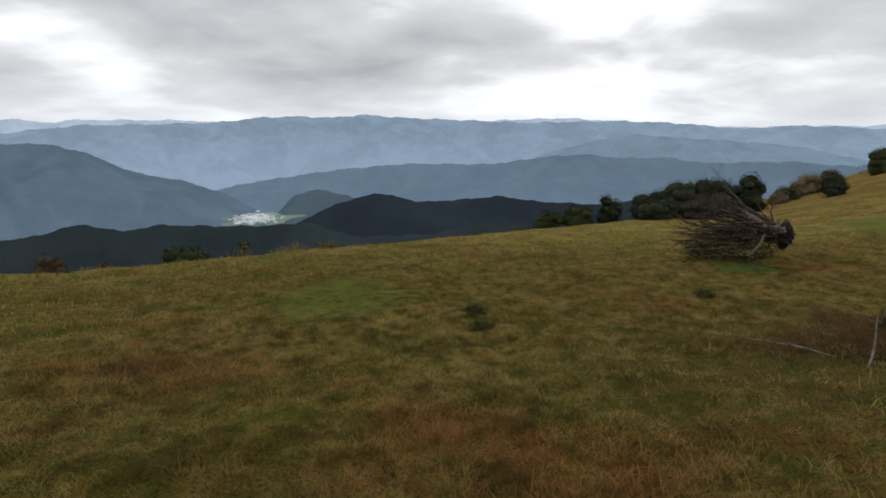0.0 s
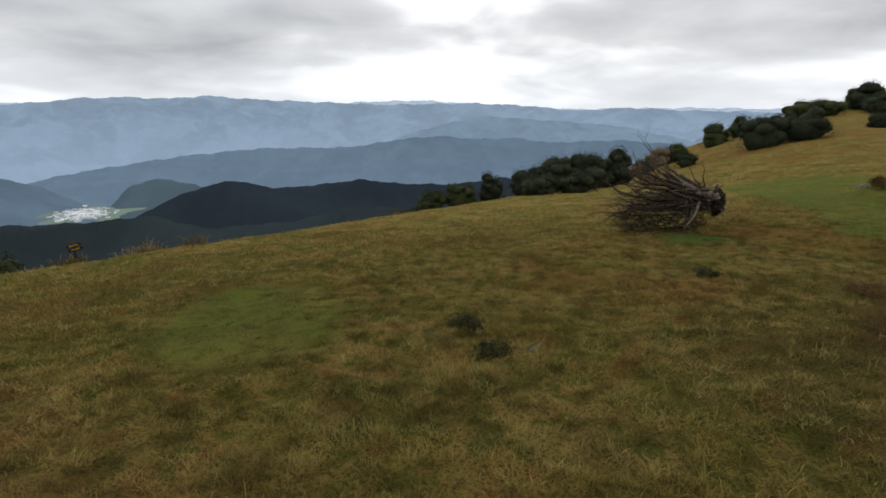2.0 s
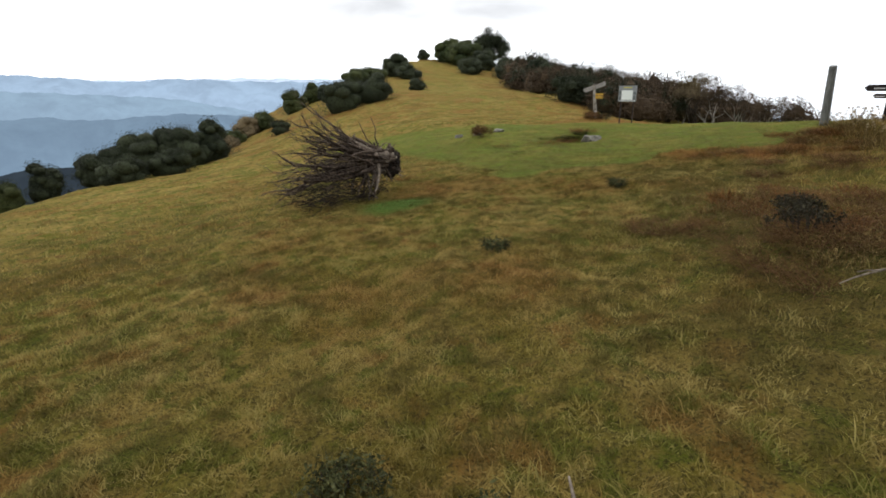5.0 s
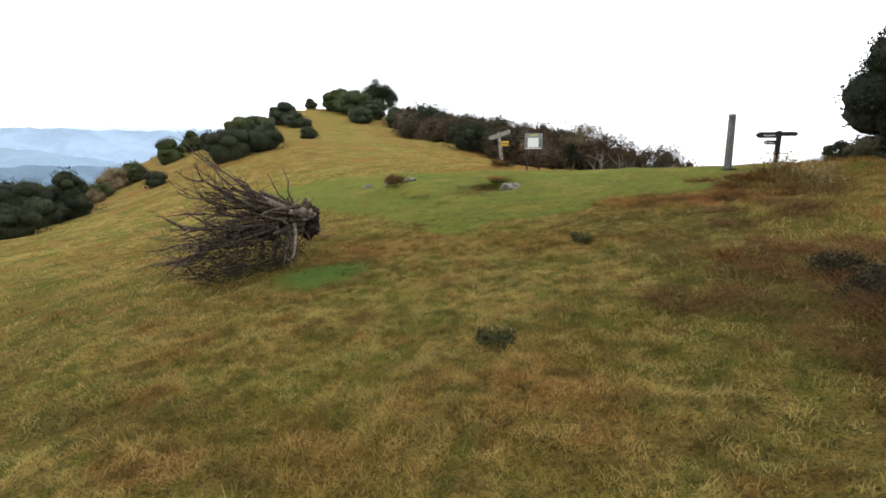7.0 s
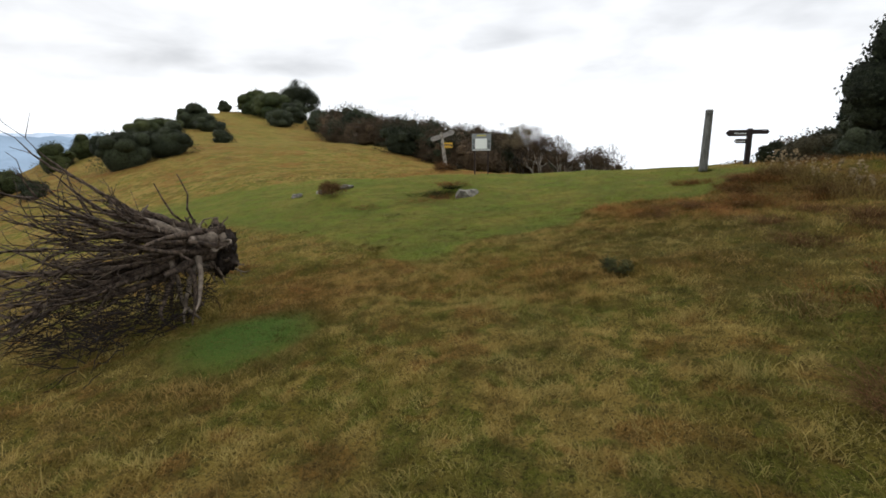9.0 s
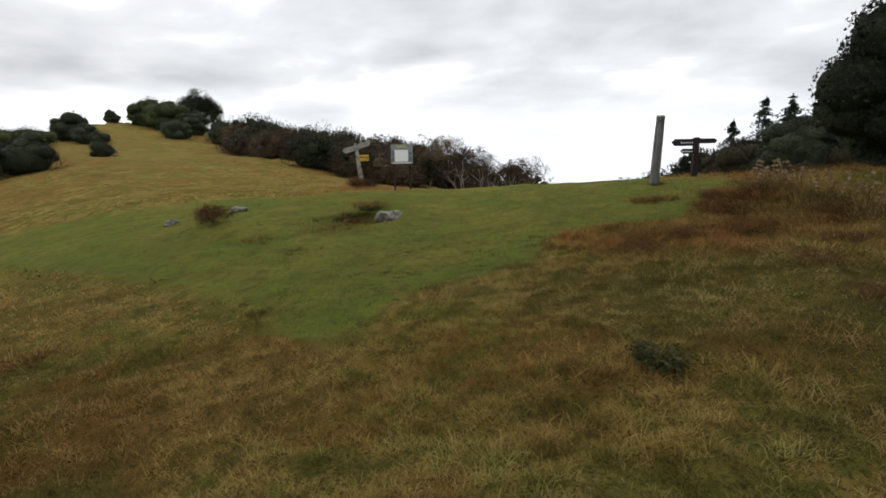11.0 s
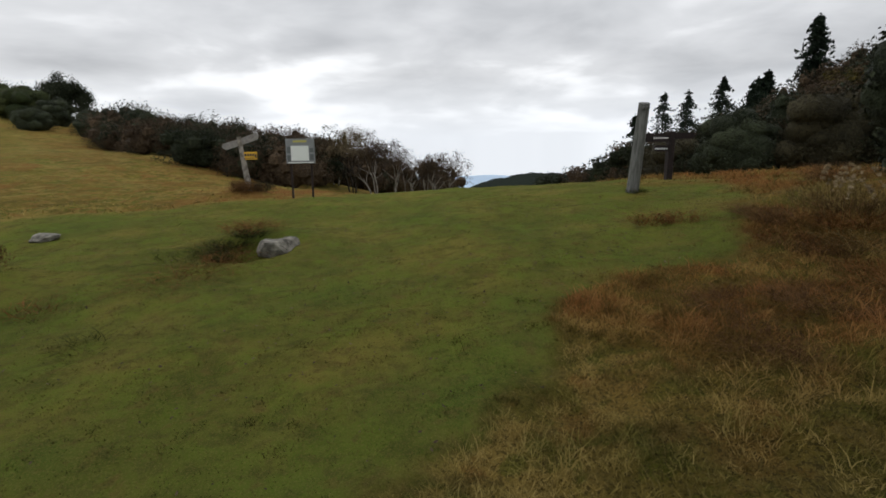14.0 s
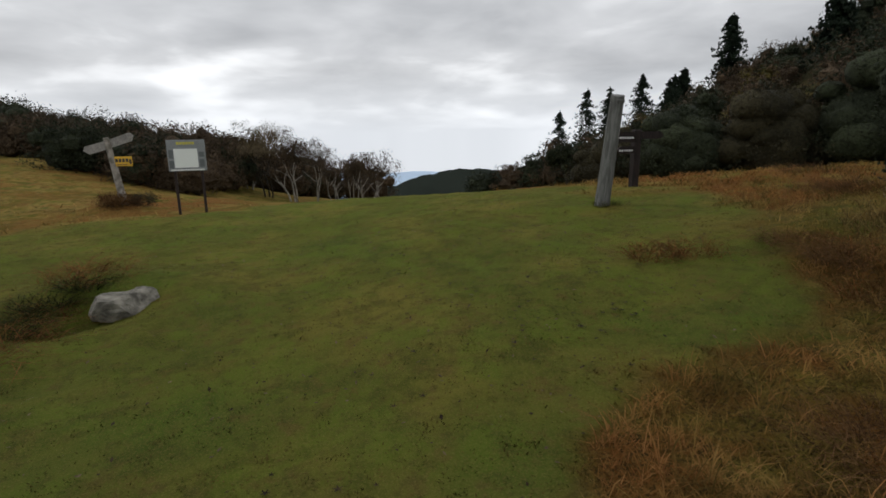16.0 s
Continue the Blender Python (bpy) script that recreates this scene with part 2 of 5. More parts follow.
w = Web("grass_blades", 0.85, 0.05)
g = sward(w)
g = w.mix(w.math("MULTIPLY", w.band(w.attr("tone"), 0.55, 0.95), 0.5), w.mix(w.math("MULTIPLY", w.band(w.attr("tone"), 0.45, 0.05), 0.75), g, (0.046, 0.040, 0.010)), w.mix(w.attr("rust"), (0.46, 0.37, 0.14), (0.44, 0.22, 0.085)))
g = w.mix(w.band(w.island(), 0.0, 1.0), w.mix(0.35, g, (0.040, 0.034, 0.008)), w.mix(0.20, g, w.mix(w.attr("rust"), (0.45, 0.35, 0.13), (0.42, 0.21, 0.08))))
# turf blades multiplied darker: the shade seen looking down into them, as colour
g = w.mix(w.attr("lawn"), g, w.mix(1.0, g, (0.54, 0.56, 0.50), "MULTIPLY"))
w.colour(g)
thin = w.n.new("ShaderNodeBsdfTranslucent")
w.l.new(g, thin.inputs[0])
both = w.n.new("ShaderNodeMixShader")
both.inputs[0].default_value = 0.45
w.l.new(w.b.outputs[0], both.inputs[1]), w.l.new(thin.outputs[0], both.inputs[2])
w.l.new(both.outputs[0], w.n["Material Output"].inputs[0])
BLADES = w.m


def leafy(name, dark, light, rough=0.75, spec=0.12):
    w = Web(name, rough, spec)
    c = w.mix(w.island(), dark, light)
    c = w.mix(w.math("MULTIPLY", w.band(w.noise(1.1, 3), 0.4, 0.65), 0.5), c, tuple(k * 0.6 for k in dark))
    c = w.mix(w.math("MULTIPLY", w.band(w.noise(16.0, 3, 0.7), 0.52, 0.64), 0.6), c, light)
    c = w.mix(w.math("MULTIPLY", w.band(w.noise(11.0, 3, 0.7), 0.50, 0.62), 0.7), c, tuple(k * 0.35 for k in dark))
    w.colour(c).bump(w.noise(13.0, 4, 0.75), 1.0, 0.12)
    return w.m


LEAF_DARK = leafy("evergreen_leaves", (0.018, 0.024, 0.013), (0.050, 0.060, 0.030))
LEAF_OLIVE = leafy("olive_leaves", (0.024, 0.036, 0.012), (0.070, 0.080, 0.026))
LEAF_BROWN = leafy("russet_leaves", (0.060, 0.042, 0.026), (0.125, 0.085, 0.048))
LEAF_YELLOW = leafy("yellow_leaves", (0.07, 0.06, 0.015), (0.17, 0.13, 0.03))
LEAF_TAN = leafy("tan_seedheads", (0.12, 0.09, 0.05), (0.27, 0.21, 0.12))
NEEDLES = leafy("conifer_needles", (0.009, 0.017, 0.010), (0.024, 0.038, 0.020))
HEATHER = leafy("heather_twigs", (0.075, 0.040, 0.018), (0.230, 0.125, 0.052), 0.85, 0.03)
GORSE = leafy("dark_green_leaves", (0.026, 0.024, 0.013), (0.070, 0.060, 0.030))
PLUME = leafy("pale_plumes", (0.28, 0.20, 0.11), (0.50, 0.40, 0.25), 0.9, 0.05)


def woody(name, dark, light, grain=(1, 1, 1), scale=9.0, rough=0.85, strength=0.6):
    w = Web(name, rough, 0.2)
    a = w.noise(scale, 5, 0.65, grain)
    c = w.mix(w.band(a, 0.3, 0.7), dark, light)
    c = w.mix(w.math("MULTIPLY", w.band(w.noise(2.3, 3), 0.5, 0.7), 0.5), c, tuple(0.6 * k for k in dark))
    w.colour(c).bump(w.noise(scale * 3, 4, 0.7, grain), strength, 0.01)
    return w.m


DEADWOOD = woody("weathered_deadwood", (0.010, 0.007, 0.005), (0.135, 0.098, 0.072), scale=22.0, strength=1.0)
ROTWOOD = woody("rotten_heartwood", (0.007, 0.005, 0.004), (0.030, 0.021, 0.015), scale=14)
ROOTWOOD = woody("pale_root_wood", (0.06, 0.045, 0.034), (0.24, 0.195, 0.15), scale=12)
POSTWOOD = woody("grey_weathered_post", (0.085, 0.085, 0.078), (0.21, 0.21, 0.20), (6, 6, 0.7), 5.0)
BOARDWOOD = woody("bleached_board", (0.17, 0.16, 0.145), (0.32, 0.30, 0.275), (1.2, 8, 8), 5.0)
BARK = woody("dark_bark", (0.022, 0.018, 0.014), (0.07, 0.058, 0.045))
BARK_PALE = woody("pale_bark", (0.11, 0.098, 0.08), (0.36, 0.33, 0.285), scale=6)
STAINED = woody("dark_stained_wood", (0.010, 0.008, 0.008), (0.030, 0.020, 0.018), (6, 6, 0.7), 5.0, 0.6)
STONE = woody("lichened_stone", (0.060, 0.056, 0.045), (0.27, 0.252, 0.21), scale=7.0, strength=0.9)


def plain(name, c, rough=0.5, metal=0.0, grime=0.25):
    w = Web(name, rough, 0.4)
    w.b.inputs["Metallic"].default_value = metal
    w.colour(w.mix(w.math("MULTIPLY", w.band(w.noise(11.0, 5, 0.7), 0.45, 0.75), grime), c, tuple(0.4 * k for k in c)))
    return w.m


YELLOW, WHITE, PANEL = plain("yellow_plate", (0.62, 0.36, 0.02)), plain("white_paint", (0.72, 0.72, 0.70)), plain("grey_panel", (0.20, 0.21, 0.21), 0.4)
IRON, INK, PHOTO = plain("rusty_dark_steel", (0.030, 0.020, 0.017), 0.6, 0.5), plain("dark_ink", (0.03, 0.03, 0.03)), plain("faded_photo", (0.10, 0.11, 0.11))
GOLD, MAP_PAPER = plain("yellow_lettering", (0.48, 0.42, 0.06)), plain("pale_map", (0.68, 0.70, 0.66), 0.35, 0, 0.1)


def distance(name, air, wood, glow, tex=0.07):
    """Far wooded slopes, the haze of kilometres of air put into their emission."""
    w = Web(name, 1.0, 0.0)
    # streaked noise standing in for lit and shaded spurs and cloud shadow
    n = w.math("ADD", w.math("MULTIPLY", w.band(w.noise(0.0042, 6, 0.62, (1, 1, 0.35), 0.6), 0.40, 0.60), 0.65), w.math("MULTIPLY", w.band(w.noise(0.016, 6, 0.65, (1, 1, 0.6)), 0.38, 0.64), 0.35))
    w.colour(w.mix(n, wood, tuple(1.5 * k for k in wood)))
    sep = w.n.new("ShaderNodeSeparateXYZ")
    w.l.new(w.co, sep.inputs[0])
    # painted haze, paler towards the foot of the slope
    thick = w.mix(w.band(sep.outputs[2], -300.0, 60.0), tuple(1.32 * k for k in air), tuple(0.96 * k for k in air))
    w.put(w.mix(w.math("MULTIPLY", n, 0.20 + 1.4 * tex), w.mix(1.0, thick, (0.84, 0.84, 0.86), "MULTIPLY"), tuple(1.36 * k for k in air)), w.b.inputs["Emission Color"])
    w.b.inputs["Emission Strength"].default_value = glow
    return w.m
# ---- mesh helpers ----
def mesh_np(name, verts, quads=None, tris=None, smooth=False):
    """A mesh from arrays of vertices, quads and triangles."""
    verts = np.asarray(verts, np.float32).reshape(-1, 3)
    q = np.zeros((0, 4), np.int32) if quads is None else np.asarray(quads, np.int32).reshape(-1, 4)
    t = np.zeros((0, 3), np.int32) if tris is None else np.asarray(tris, np.int32).reshape(-1, 3)
    me = bpy.data.meshes.new(name)
    me.vertices.add(len(verts))
    me.vertices.foreach_set("co", verts.ravel())
    me.loops.add(q.size + t.size)
    me.loops.foreach_set("vertex_index", np.concatenate([q.ravel(), t.ravel()]))
    me.polygons.add(len(q) + len(t))
    start = np.concatenate([np.arange(len(q)) * 4, q.size + np.arange(len(t)) * 3]).astype(np.int32)
    me.polygons.foreach_set("loop_start", start)
    me.polygons.foreach_set("use_smooth", np.full(len(start), smooth))
    me.update(calc_edges=True)
    me.validate()
    return me


def paint(me, name, values):
    a = me.attributes.new(name, "FLOAT", "POINT")
    a.data.foreach_set("value", np.asarray(values, np.float32))


def thing(name, x=0.0, y=0.0, z=0.0, rz=0.0, label="", category="", group="", kind=""):
    ob = new(name)
    ob.empty_display_size = 0.1
    ob.matrix_world = pose(x, y, z, 0, 0, rz)
    return tagged(ob, label, category, group, kind)


def part_mesh(name, me, material, parent=None, label="", loc=None):
    ob = new(name, me)
    if material is not None and not me.materials:
        me.materials.append(material)
    if parent is not None:
        ob.parent = parent
    if loc is not None:
        ob.matrix_basis = loc
    if label:
        ob["label"] = label
    return ob


def part(name, bm, material, parent=None, label="", loc=None):
    me = bpy.data.meshes.new(name)
    bm.to_mesh(me)
    bm.free()
    return part_mesh(name, me, material, parent, label, loc)


def box(sx, sy, sz, m=None, bevel=0.004):
    bm = bmesh.new()
    bmesh.ops.create_cube(bm, size=1.0, matrix=Matrix.Diagonal((sx, sy, sz, 1)))
    if bevel:
        bmesh.ops.bevel(bm, geom=bm.edges[:], offset=bevel, segments=1, affect="EDGES")
    if m is not None:
        bm.transform(m)
    return bm


class Tubes:
    """Gathers tapering tubes, for limbs, twigs and roots, into one mesh."""

    def __init__(self):
        self.v, self.q, self.count = [], [], 0

    def add(self, pts, radii, sides=5):
        pts, radii = np.asarray(pts, float), np.asarray(radii, float)
        d = np.gradient(pts, axis=0)
        d /= np.linalg.norm(d, axis=1, keepdims=True) + 1e-9
        ref = np.array([0.31, 0.17, 0.93])
        a = np.cross(d, ref)
        a /= np.linalg.norm(a, axis=1, keepdims=True) + 1e-9
        b = np.cross(d, a)
        k = np.arange(sides) * 2 * math.pi / sides
        ring = pts[:, None] + radii[:, None, None] * (np.cos(k)[None, :, None] * a[:, None] + np.sin(k)[None, :, None] * b[:, None])
        n = len(pts)
        i = np.arange(n - 1)[:, None] * sides + np.arange(sides)[None]
        j = np.arange(n - 1)[:, None] * sides + (np.arange(sides)[None] + 1) % sides
        self.q.append(np.stack([i, j, j + sides, i + sides], -1).reshape(-1, 4) + self.count)
        self.v.append(ring.reshape(-1, 3))
        self.count += n * sides

    def mesh(self, name):
        return mesh_np(name, np.concatenate(self.v), np.concatenate(self.q), smooth=True)


def wander(rng, start, way, length, steps, bend=0.25, lift=0.0):
    """A crooked line of points from start along way."""
    p, d = np.array(start, float), np.array(way, float)
    d /= np.linalg.norm(d)
    pts = [p.copy()]
    for _ in range(steps):
        d = d + rng.normal(0, bend, 3) + np.array((0, 0, lift))
        d /= np.linalg.norm(d)
        p = p + d * length / steps
        pts.append(p.copy())
    return np.array(pts)


def leaves(rng, centres, radii, count, size, shell=0.55, long=1.5, droop=0.0):
    """Small leaf quads scattered through clumps. Returns vertices and quads."""
    centres, radii = np.asarray(centres, float), np.asarray(radii, float)
    pick = rng.choice(len(centres), count, p=radii ** 2 / np.sum(radii ** 2))
    d = rng.normal(0, 1, (count, 3))
    d /= np.linalg.norm(d, axis=1, keepdims=True)
    d[:, 2] = np.where(d[:, 2] < -0.5, -d[:, 2], d[:, 2])
    r = radii[pick] * (shell + (1 - shell) * rng.random(count) ** 0.5) * rng.uniform(0.85, 1.1, count)
    p = centres[pick] + d * r[:, None]
    n = d + rng.normal(0, 0.7, (count, 3))
    n /= np.linalg.norm(n, axis=1, keepdims=True)
    a = np.cross(n, rng.normal(0, 1, (count, 3)))
    a[:, 2] -= droop
    a /= np.linalg.norm(a, axis=1, keepdims=True)
    b = np.cross(n, a)
    s = size * rng.uniform(0.6, 1.4, count)[:, None]
    v = np.stack([p - a * s * long / 2, p + b * s * 0.5, p + a * s * long / 2, p - b * s * 0.5], 1)
    return v.reshape(-1, 3), np.arange(count * 4).reshape(-1, 4)


def blob(rng, centre, rx, ry, rz, rings=8, segs=14, rough=0.10):
    """A lumpy closed hull, as the shaded heart of a crown. Returns vertices and quads."""
    th = np.linspace(0.05, math.pi - 0.05, rings)[:, None]
    ph = (np.arange(segs) * 2 * math.pi / segs)[None]
    k = 1 + np.clip(rng.normal(0, rough, (rings, segs)), -0.2, 0.14)
    v = np.stack([rx * k * np.sin(th) * np.cos(ph), ry * k * np.sin(th) * np.sin(ph), rz * k * np.cos(th) * np.ones_like(ph)], -1) + np.asarray(centre)
    i = np.arange(rings - 1)[:, None] * segs + np.arange(segs)[None]
    j = np.arange(rings - 1)[:, None] * segs + (np.arange(segs)[None] + 1) % segs
    return v.reshape(-1, 3), np.stack([i, i + segs, j + segs, j], -1).reshape(-1, 4)


def gather(pieces):
    v, q, n = [], [], 0
    for a, b in pieces:
        v.append(a), q.append(b + n)
        n += len(a)
    return np.concatenate(v), np.concatenate(q)


# ---- ground: one sheet from the walk to the horizon ----
def build_ground():
    rings = np.concatenate([np.linspace(0.0, 26, 150), 26 * 1.045 ** np.arange(1, 118)])
    seg = 360
    ang = np.arange(seg) * 2 * math.pi / seg
    x = 8 + rings[:, None] * np.cos(ang)[None]
    y = 8 + rings[:, None] * np.sin(ang)[None]
    z = ground_z(x, y)
    i = np.arange(len(rings) - 1)[:, None] * seg + np.arange(seg)[None]
    j = np.arange(len(rings) - 1)[:, None] * seg + (np.arange(seg)[None] + 1) % seg
    me = mesh_np("ground", np.stack([x, y, z], -1).reshape(-1, 3), np.stack([i, i + seg, j + seg, j], -1).reshape(-1, 4), smooth=True)
    xs, ys = x.ravel(), y.ravel()
    paint(me, "lawn", lawn_at(xs, ys))
    paint(me, "rust", rust_at(xs, ys))
    paint(me, "moss", moss_dark_at(xs, ys))
    paint(me, "far", np.maximum(ramp01(110, 190, np.hypot(xs - 20, ys - 10)), wooded_side(xs, ys) * ramp01(36, 46, np.hypot(xs - 10, ys - 8.6))))
    # how far the soil colour takes on the shade among the grass
    paint(me, "gap_shade", (1 - ramp01(4.0, 11.0, off_walk(xs, ys))) * (1 - 0.95 * lawn_at(xs, ys)))
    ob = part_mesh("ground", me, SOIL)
    tagged(ob, "grassy hillside of dry rough grass and cropped green turf", "ground", kind="structure")


def rust_at(x, y):
    """Drifts of reddish brown grass."""
    a = 1.5 * np.exp(-(((x - 12.0) / 1.7) ** 2 + ((y - 6.0) / 1.5) ** 2))
    b = 0.5 * ramp01(0.1, 0.9, wave(x, y, 3.1, 2.7))
    c = np.exp(-(((x - 16.6) / 0.9) ** 2 + ((y - 10.9) / 0.5) ** 2))
    d = 1.3 * np.exp(-(((x - 18.5) / 9) ** 2 + ((y + 0.2) / 4.0) ** 2))
    e = 1.0 * np.exp(-(((x - 25) / 7) ** 2 + ((y - 11.5) / 2.0) ** 2))
    f = 0.6 * np.exp(-(((x - 0.9) / 1.7) ** 2 + ((y - 3.2) / 0.8) ** 2)) + 0.8 * np.exp(-(((x + 2.4) / 1.0) ** 2 + ((y - 4.7) / 0.5) ** 2))
    hill = ramp01(17, 25, x) * ramp01(11, 17, y) * (0.42 + 0.4 * wave(x, y, 9.0, 1.4))
    return np.clip(a + b + c + d + e + f + hill, 0, 1)


def moss_dark_at(x, y):
    """Moss by the fallen tree and a drift of dark grass along the bank."""
    # part dark vegetation, part lens vignetting put into the grass colour
    dark_drift = np.exp(-(((y - 4.9 - 0.25 * (x - 2)) / 1.4) ** 2)) * ramp01(0.8, 2.5, x) * ramp01(12.0, 9.5, x) * (0.55 + 0.4 * wave(x, y, 1.5, 7.0))
    return np.clip(1.2 * np.exp(-(((x - 6.45) / 0.7) ** 2 + ((y - 10.95) / 0.7) ** 2)) + 0.25 * ramp01(0, 1, wave(x, y, 2.3, 5.0)) + dark_drift, 0, 1)


# ---- grass ----
WALK_X = np.array([p[1][0] for p in PATH])
WALK_Y = np.array([p[1][1] for p in PATH])


def off_walk(x, y):
    """Distance to the line walked."""
    best = np.full(len(x), 1e9)
    for k in range(len(WALK_X) - 1):
        ax, ay, bx, by = WALK_X[k], WALK_Y[k], WALK_X[k + 1], WALK_Y[k + 1]
        t = np.clip(((x - ax) * (bx - ax) + (y - ay) * (by - ay)) / ((bx - ax) ** 2 + (by - ay) ** 2), 0, 1)
        best = np.minimum(best, np.hypot(x - ax - t * (bx - ax), y - ay - t * (by - ay)))
    return best


def blades(name, rng, x, y, width, height, lean=0.9, short=False):
    """Bent blades of grass, each a quad and a tip."""
    n = len(x)
    z = ground_z(x, y) - 0.01
    turn, face = rng.uniform(0, 2 * math.pi, n), rng.uniform(0, 2 * math.pi, n)
    out = height * np.abs(rng.normal(lean, 0.35, n))
    dx, dy = np.cos(turn) * out, np.sin(turn) * out
    wx, wy = np.cos(face) * width / 2, np.sin(face) * width / 2
    m = 3 if short else 5
    v = np.empty((n, m, 3))
    v[:, 0] = np.stack([x - wx, y - wy, z], -1)
    v[:, 1] = np.stack([x + wx, y + wy, z], -1)
    v[:, m - 1] = np.stack([x + dx, y + dy, z + height * rng.uniform(0.75, 1.0, n)], -1)
    k = np.arange(n)[:, None] * m
    mx, my, mz = x + 0.35 * dx, y + 0.35 * dy, z + 0.62 * height
    if short:
        me = mesh_np(name, v.reshape(-1, 3), None, k + np.array([[0, 1, 2]]))
    else:
        v[:, 2] = np.stack([mx + 0.8 * wx, my + 0.8 * wy, mz], -1)
        v[:, 3] = np.stack([mx - 0.8 * wx, my - 0.8 * wy, mz], -1)
        me = mesh_np(name, v.reshape(-1, 3), k + np.array([[0, 1, 2, 3]]), k + np.array([[3, 2, 4]]))
    for label, f in (("lawn", lawn_at), ("rust", rust_at), ("moss", moss_dark_at)):
        paint(me, label, np.repeat(f(x, y), m))
    tone = 0.5 + 0.60 * wave(x, y, 0.34, 6.3) + 0.42 * wave(x, y, 0.13, 2.9) + rng.normal(0, 0.10, n)
    tone = tone + 0.22 * wave(x, y, 0.9, 8.1)
    paint(me, "tone", np.repeat(0.5 + (tone - 0.5) * (1 - 0.35 * lawn_at(x, y)), m))
    return me


def build_grass():
    rng = np.random.default_rng(11)
    # near sward, thinning out away from the walk
    n = 1330000
    x, y = rng.uniform(-8, 21, n), rng.uniform(0, 17, n)
    d = off_walk(x, y)
    tuft = 0.8 * wave(x, y, 0.7, 1.1) + 0.9 * wave(x, y, 0.20, 4.2)
    keep = rng.random(n) < np.clip(1.2 / (0.6 + 0.2 * d * d), 0.016, 1.0) * (0.45 + 0.55 * ramp01(-0.5, 0.3, tuft)) * 0.62
    x, y, d, tuft = x[keep], y[keep], d[keep], tuft[keep]
    lawn = lawn_at(x, y)
    big = 0.5 + 0.5 * wave(x, y, 1.7, 0.3)
    height = (0.030 + 0.044 * np.clip(tuft + 0.2, 0, 1.6) * (0.35 + big)) * rng.uniform(0.6, 1.35, len(x)) * (1 + 0.5 * rust_at(x, y))
    height = height * (1 - lawn) + lawn * rng.uniform(0.010, 0.026, len(x))
    width = 0.0050 + 0.0012 * d + 0.001 * lawn
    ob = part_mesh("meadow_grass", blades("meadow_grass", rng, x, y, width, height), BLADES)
    tagged(ob, "rough autumn grass in straw, olive and rust tufts on the hillside", "grass", kind="stuff")
    # short undergrowth close to the walk
    n = 2350000
    x, y = rng.uniform(-5, 17, n), rng.uniform(1.5, 14, n)
    d = off_walk(x, y)
    keep = (rng.random(n) < np.clip(1.15 - d / 3.6, 0, 1) ** 1.5 * 0.80) & (d < 4.1)
    x, y, d = x[keep], y[keep], d[keep]
    lawn = lawn_at(x, y)
    height = rng.uniform(0.016, 0.052, len(x)) * (1.0 + 0.35 * wave(x, y, 0.20, 4.2)) * (1 - lawn) + lawn * rng.uniform(0.008, 0.018, len(x))
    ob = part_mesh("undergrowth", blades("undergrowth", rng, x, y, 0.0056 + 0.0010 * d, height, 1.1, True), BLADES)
    tagged(ob, "short dense grass between the taller tufts", "grass", kind="stuff")
    # long matted rusty grass on the bank
    n = 330000
    x, y = rng.uniform(-6, 26, n), rng.uniform(-4, 9, n)
    lump = wave(x, y, 0.6, 5.5) + 0.6 * wave(x, y, 0.22, 1.7)
    keep = (rust_at(x, y) + 0.25 * lump > 0.62) & (lawn_at(x, y) < 0.35) & (lump > -0.15)
    x, y, lump = x[keep], y[keep], lump[keep]
    keep = rng.random(len(x)) < np.clip(1.5 - off_walk(x, y) / 9, 0.25, 1)
    x, y, lump = x[keep], y[keep], lump[keep]
    height = rng.uniform(0.05, 0.13, len(x)) * (0.75 + 0.55 * np.clip(lump, 0, 1.5))
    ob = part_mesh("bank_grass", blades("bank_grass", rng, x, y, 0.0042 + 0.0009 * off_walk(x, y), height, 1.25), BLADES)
    tagged(ob, "long matted rust-brown grass lying over the bank", "grass", kind="stuff")
    # coarser tufts farther out
    n = 70000
    x, y = rng.uniform(-16, 30, n), rng.uniform(-8, 28, n)
    d = off_walk(x, y)
    keep = (d > 3) & (rng.random(n) < np.clip((17 - d) / 12, 0, 1)) & (lawn_at(x, y) < 0.5)
    x, y, d = x[keep], y[keep], d[keep]
    height = rng.uniform(0.05, 0.12, len(x)) * (0.8 + 0.5 * wave(x, y, 2.9, 0.9))
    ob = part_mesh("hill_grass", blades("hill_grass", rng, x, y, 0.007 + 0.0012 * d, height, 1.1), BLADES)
    tagged(ob, "thin dry grass over the far hill", "grass", kind="stuff")


